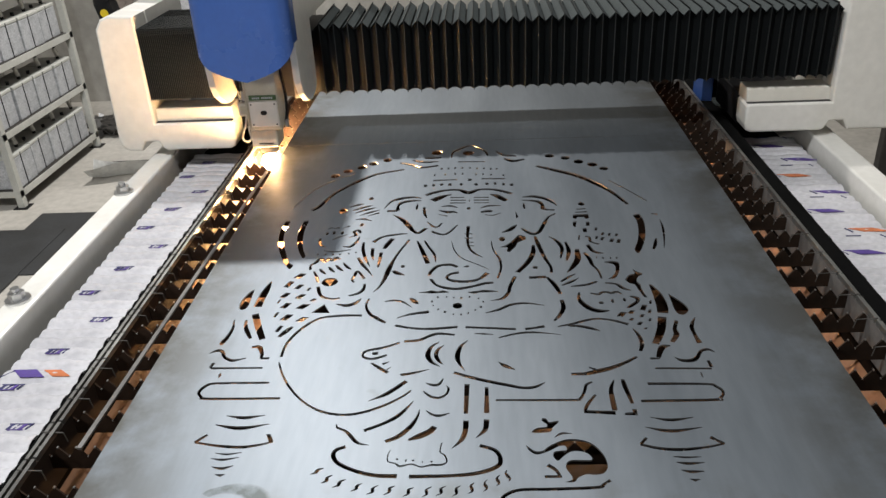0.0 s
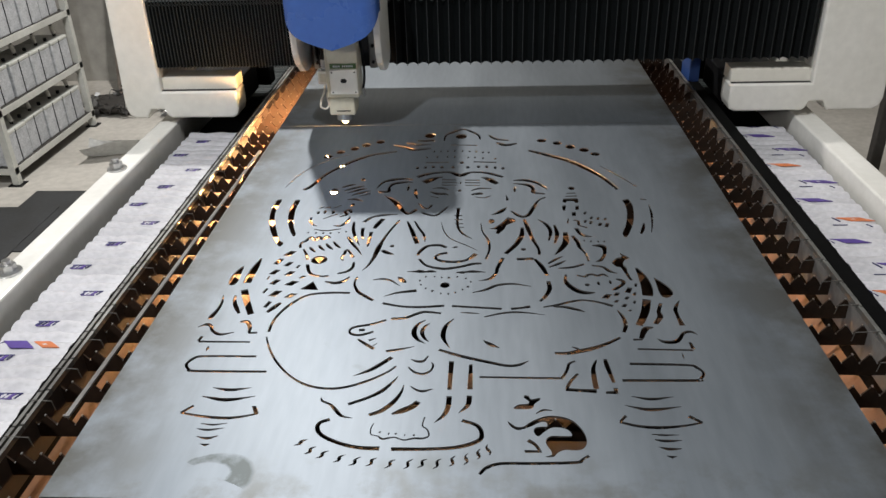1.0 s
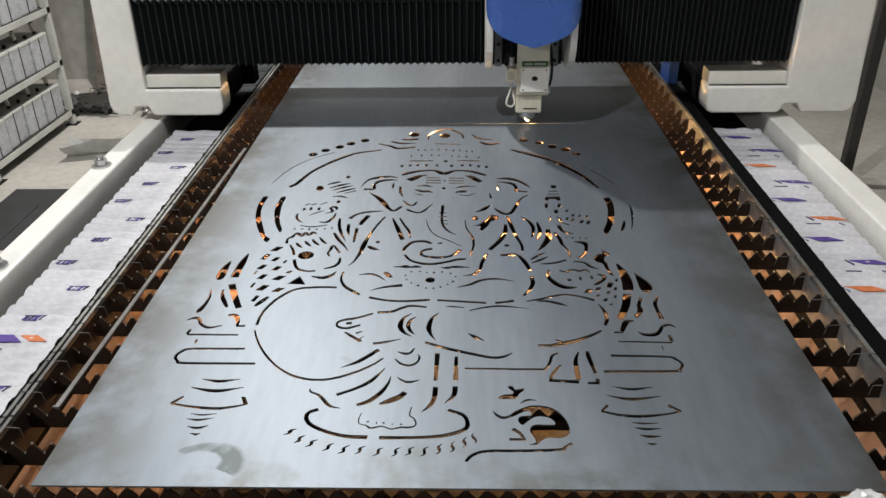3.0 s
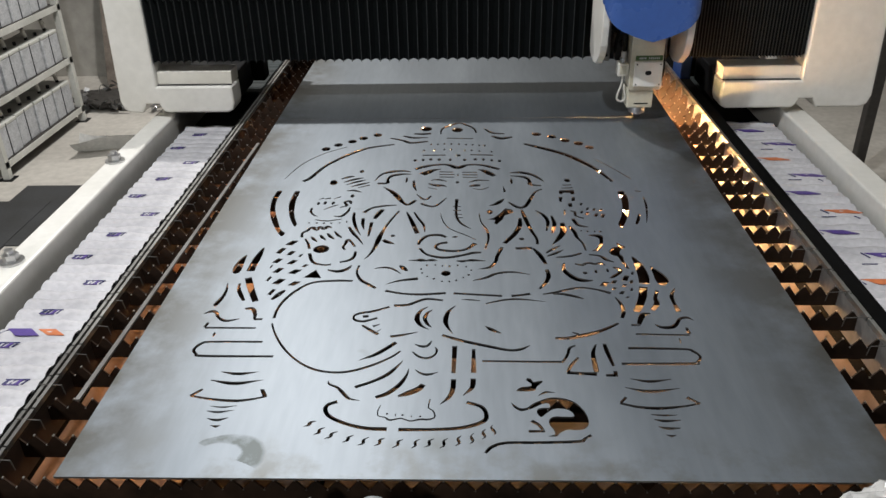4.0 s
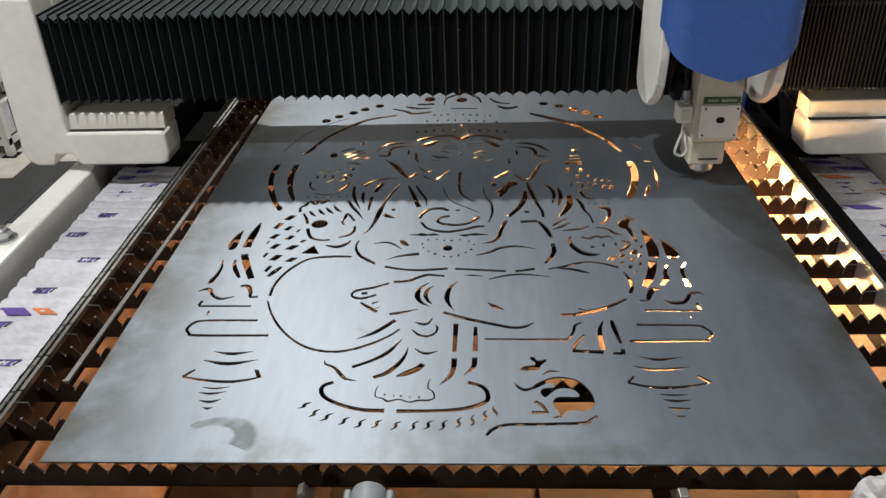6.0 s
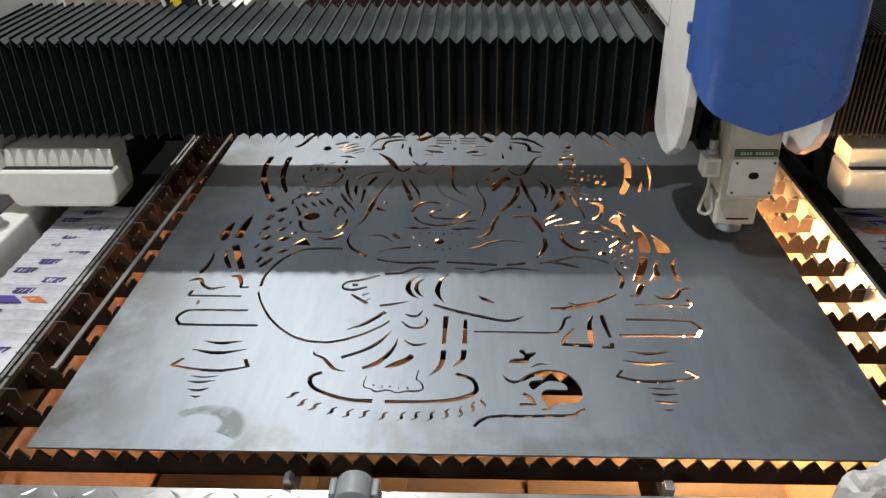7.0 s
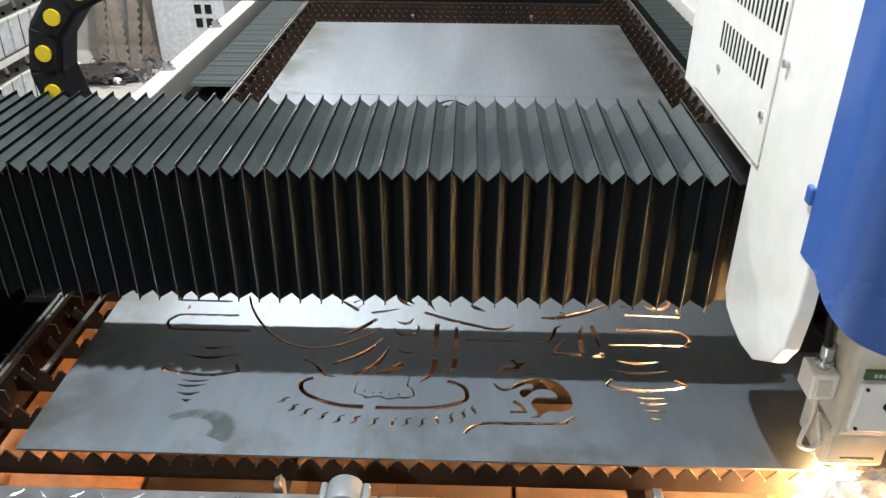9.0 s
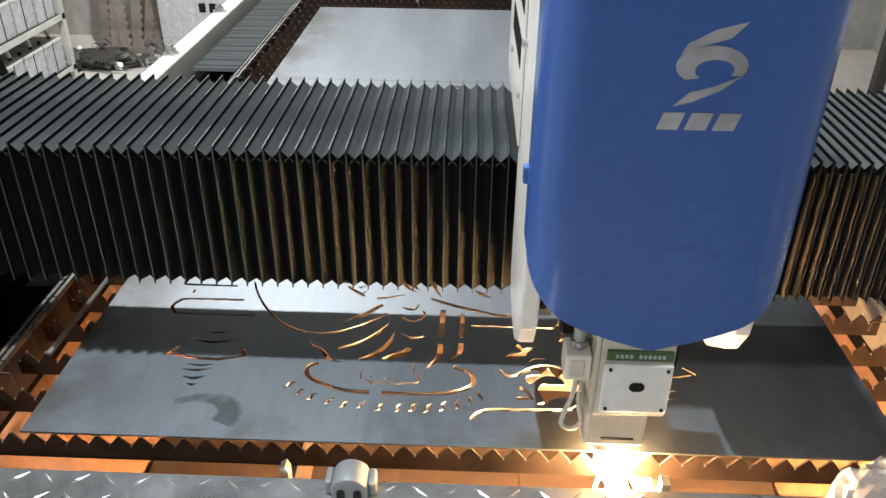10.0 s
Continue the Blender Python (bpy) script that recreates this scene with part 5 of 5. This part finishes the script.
# ---- bolts on the side beams ----
for k in range(7):
    b = thing("anchor_bolt", "plated anchor bolt with washer on the white side beam", "bolt", "bolts on the side beams", at=(-1.055, -0.49 + k * 0.605, 0.80))
    part("washer", rod((0, 0, 0), (0, 0, 0.005), 0.028, None, 20), ALU, b)
    part("nut", rod((0, 0, 0.005), (0, 0, 0.022), 0.018, None, 6), ALU, b)
    part("stud", rod((0, 0, 0.022), (0, 0, 0.032), 0.010, None, 12), ALU, b)

# ---- cable chain on the beam ----
chain = thing("cable_chain", "black plastic cable chain with yellow caps on the gantry", "cable chain")
MOVERS.append((chain, [(t, pose(-0.548 + (x - 0.513) / 2, y, 1.236)) for t, x, y in HEAD]))
link_data = mesh_of("link", box(-0.042, 0.042, 0.478, 0.548, -0.028, 0.028, 0.008), DARK)
cap_data = mesh_of("cap", rod((0, 0.479, 0), (0, 0.474, 0), 0.0135, None, 18), YELLOW)


def chain_links():
    R, n_arc = 0.148, 7
    step = math.pi * R / n_arc
    line = [(k * step, R, math.pi) for k in range(11, 0, -1)]
    line += [(-R * math.sin(math.pi * k / n_arc), R * math.cos(math.pi * k / n_arc), math.pi + math.pi * k / n_arc) for k in range(n_arc - 1)]
    for x, z, a in line:
        ob = part("link", link_data, None, chain)
        ob.matrix_basis = Matrix.Translation((x, 0, z)) @ Matrix.Rotation(-a, 4, "Y")
        part("cap", cap_data, None, ob, "yellow round cap")


chain_links()

# ---- battery rack ----
rack = thing("battery_rack", "pale grey steel angle rack holding rows of batteries", "rack", at=(-2.48, 3.03, 0))
LEVELS = (0.08, 0.395, 0.715, 1.04)
for x in (0.0, -0.50):
    for y in (0.0, 0.945):
        p = part("post", prism([(x - 0.036, y), (x, y), (x, y + 0.036), (x - 0.004, y + 0.036), (x - 0.004, y + 0.004), (x - 0.036, y + 0.004)], 0.004, 1.45, "z"), RACK, rack)
        part("foot", box(x - 0.055, x + 0.02, y - 0.02, y + 0.055, 0, 0.005), DARK, p)
for z in LEVELS:
    part("shelf_board", box(-0.50, -0.006, 0.006, 0.975, z + 0.004, z + 0.016), SHADOW_BOARD, rack, "dark shelf board")
    for x in (-0.004, -0.536):
        part("shelf_beam", box(x, x + 0.004, 0.0, 0.98, z - 0.018, z + 0.018, 0.001), RACK, rack)
    for y in (0.001, 0.977):
        part("shelf_beam", box(-0.535, 0.0, y, y + 0.003, z - 0.018, z + 0.018), RACK, rack)


def battery():
    b = thing("battery", "grey block battery with cable on its terminals", "battery", "batteries on the rack")
    part("case", box(-0.09, 0.09, -0.103, 0.103, 0, 0.165, 0.004), BATTERY, b, "grey patterned case")
    part("lid", box(-0.092, 0.092, -0.105, 0.105, 0.165, 0.185, 0.005), RACK, b)
    for y in (-0.06, 0.06):
        part("terminal", rod((0.04, y, 0.185), (0.04, y, 0.203), 0.010, None, 10), DARK, b)
    part("cable", tube([(0.04, 0.06, 0.195), (0.042, 0.055, 0.235), (0.03, 0.02, 0.285), (-0.03, -0.04, 0.30)], 0.008), DARK, b, "black cable")
    part("sleeve", rod((0.041, 0.058, 0.203), (0.038, 0.046, 0.252), 0.0125, None, 10), CABLE_PALE, b, "cream cable sleeve")
    part("strap", box(0.0905, 0.093, -0.012, -0.006, 0.0, 0.18), DARK, b)
    return b


first = battery()
first.matrix_basis = pose(-2.59, 3.17, LEVELS[0] + 0.016)
for li, z in enumerate(LEVELS):
    for k in range(4):
        if li == 0 and k == 0:
            continue
        copy_thing(first, pose(-2.59 - 0.004 * ((k * 7 + li * 3) % 4), 3.17 + k * 0.222, z + 0.016, 0, 0, 2.0 * math.sin(k * 2 + li)))

# ---- floor things ----
for x0, x1, y0, y1, h in ((-2.34, -1.25, 2.28, 2.945, 0.008), (-3.3, -2.12, 1.5, 2.74, 0.012)):
    m_ = new("floor_mat", mesh_of("floor_mat", box(x0, x1, y0, y1, 0, h, 0.002), RUBBER))
    tagged(m_, "dark rubber mat lying flat on the concrete floor", "mat")


def bent_sheet():
    bm = bmesh.new()
    rows = []
    for i in range(13):
        u = i / 12
        row = []
        for j in range(7):
            v = j / 6 - 0.5
            row.append(bm.verts.new((u * 0.42, v * (0.20 - 0.10 * u), 0.03 + 0.10 * abs(v) ** 1.4 * 2 + 0.06 * math.sin(u * 2.6) * (0.5 - v) + 0.03 * math.exp(-u * 6))))
        rows.append(row)
    for a, b in zip(rows, rows[1:]):
        for k in range(6):
            bm.faces.new((a[k], a[k + 1], b[k + 1], b[k]))
    bmesh.ops.solidify(bm, geom=bm.faces[:], thickness=0.003)
    low = min(v.co.z for v in bm.verts)
    for v in bm.verts:
        v.co.z -= low
    ob = new("sheet_offcut", mesh_of("sheet_offcut", bm, ZINC, smooth=True))
    ob.matrix_world = pose(-2.28, 3.42, 0, 0, 0, 8)
    tagged(ob, "bent bright sheet metal offcut lying on the floor", "metal offcut")


bent_sheet()
tool = thing("hand_tool", "dark iron hand tool lying on the concrete floor", "tool", at=(-2.12, 3.66, 0.008))
part("bar", rod((-0.14, 0, 0), (0.14, 0.02, 0), 0.008, None, 8), DARK, tool)
part("hook", tube([(0.06, 0.0, 0), (0.09, -0.06, 0.004), (0.14, -0.05, 0.006), (0.13, 0.0, 0.004)], 0.006), DARK, tool)

# ---- clutter at the end wall ----


def leaning_slat():
    bm = bmesh.new()
    for i in range(26):
        z = i * 0.055
        prism([(-0.04, z), (0.02, z), (0.042, z + 0.0275), (0.02, z + 0.055), (-0.04, z + 0.055)], -0.0015, 0.0015, "y", into=bm)
    return mesh_of("worn_slat", bm, WORN)


worn = leaning_slat()
for k in range(8):
    ob = new("worn_slat", worn)
    y0 = 4.56 - 0.004 * k
    ob.matrix_world = pose(-2.52 + k * 0.075, y0, 0.004, -16 + 0.6 * math.sin(k * 3), 5 * math.sin(k * 2.2), 12 * math.sin(k))
    tagged(ob, "rusty serrated slat leaning against the end wall", "slat", "worn slats at the wall")
cab = thing("control_cabinet", "grey sheet metal cabinet by the end wall", "cabinet", at=(-1.86, 4.72, 0))
part("body", box(-0.24, 0.24, -0.2, 0.2, 0.0, 1.2, 0.006), BATTERY, cab, "pale blue-grey cabinet body")
for k in range(6):
    part("vent", box(0.04 + 0.07 * (k % 2), 0.085 + 0.07 * (k % 2), -0.204, -0.198, 0.30 + 0.09 * (k // 2), 0.36 + 0.09 * (k // 2)), DARK, cab, "dark square vent")
post = thing("floor_post", "dark upright steel post standing on the concrete floor", "post", at=(1.96, 2.98, 0))
part("shaft", box(-0.026, 0.026, -0.026, 0.026, 0.006, 2.3, 0.005), SHADOW_BOARD, post)
part("base_plate", box(-0.05, 0.05, -0.05, 0.05, 0, 0.006, 0.001), SHADOW_BOARD, post)


def motions():
    for ob, rows in MOVERS:
        walk(ob, rows)


motions()
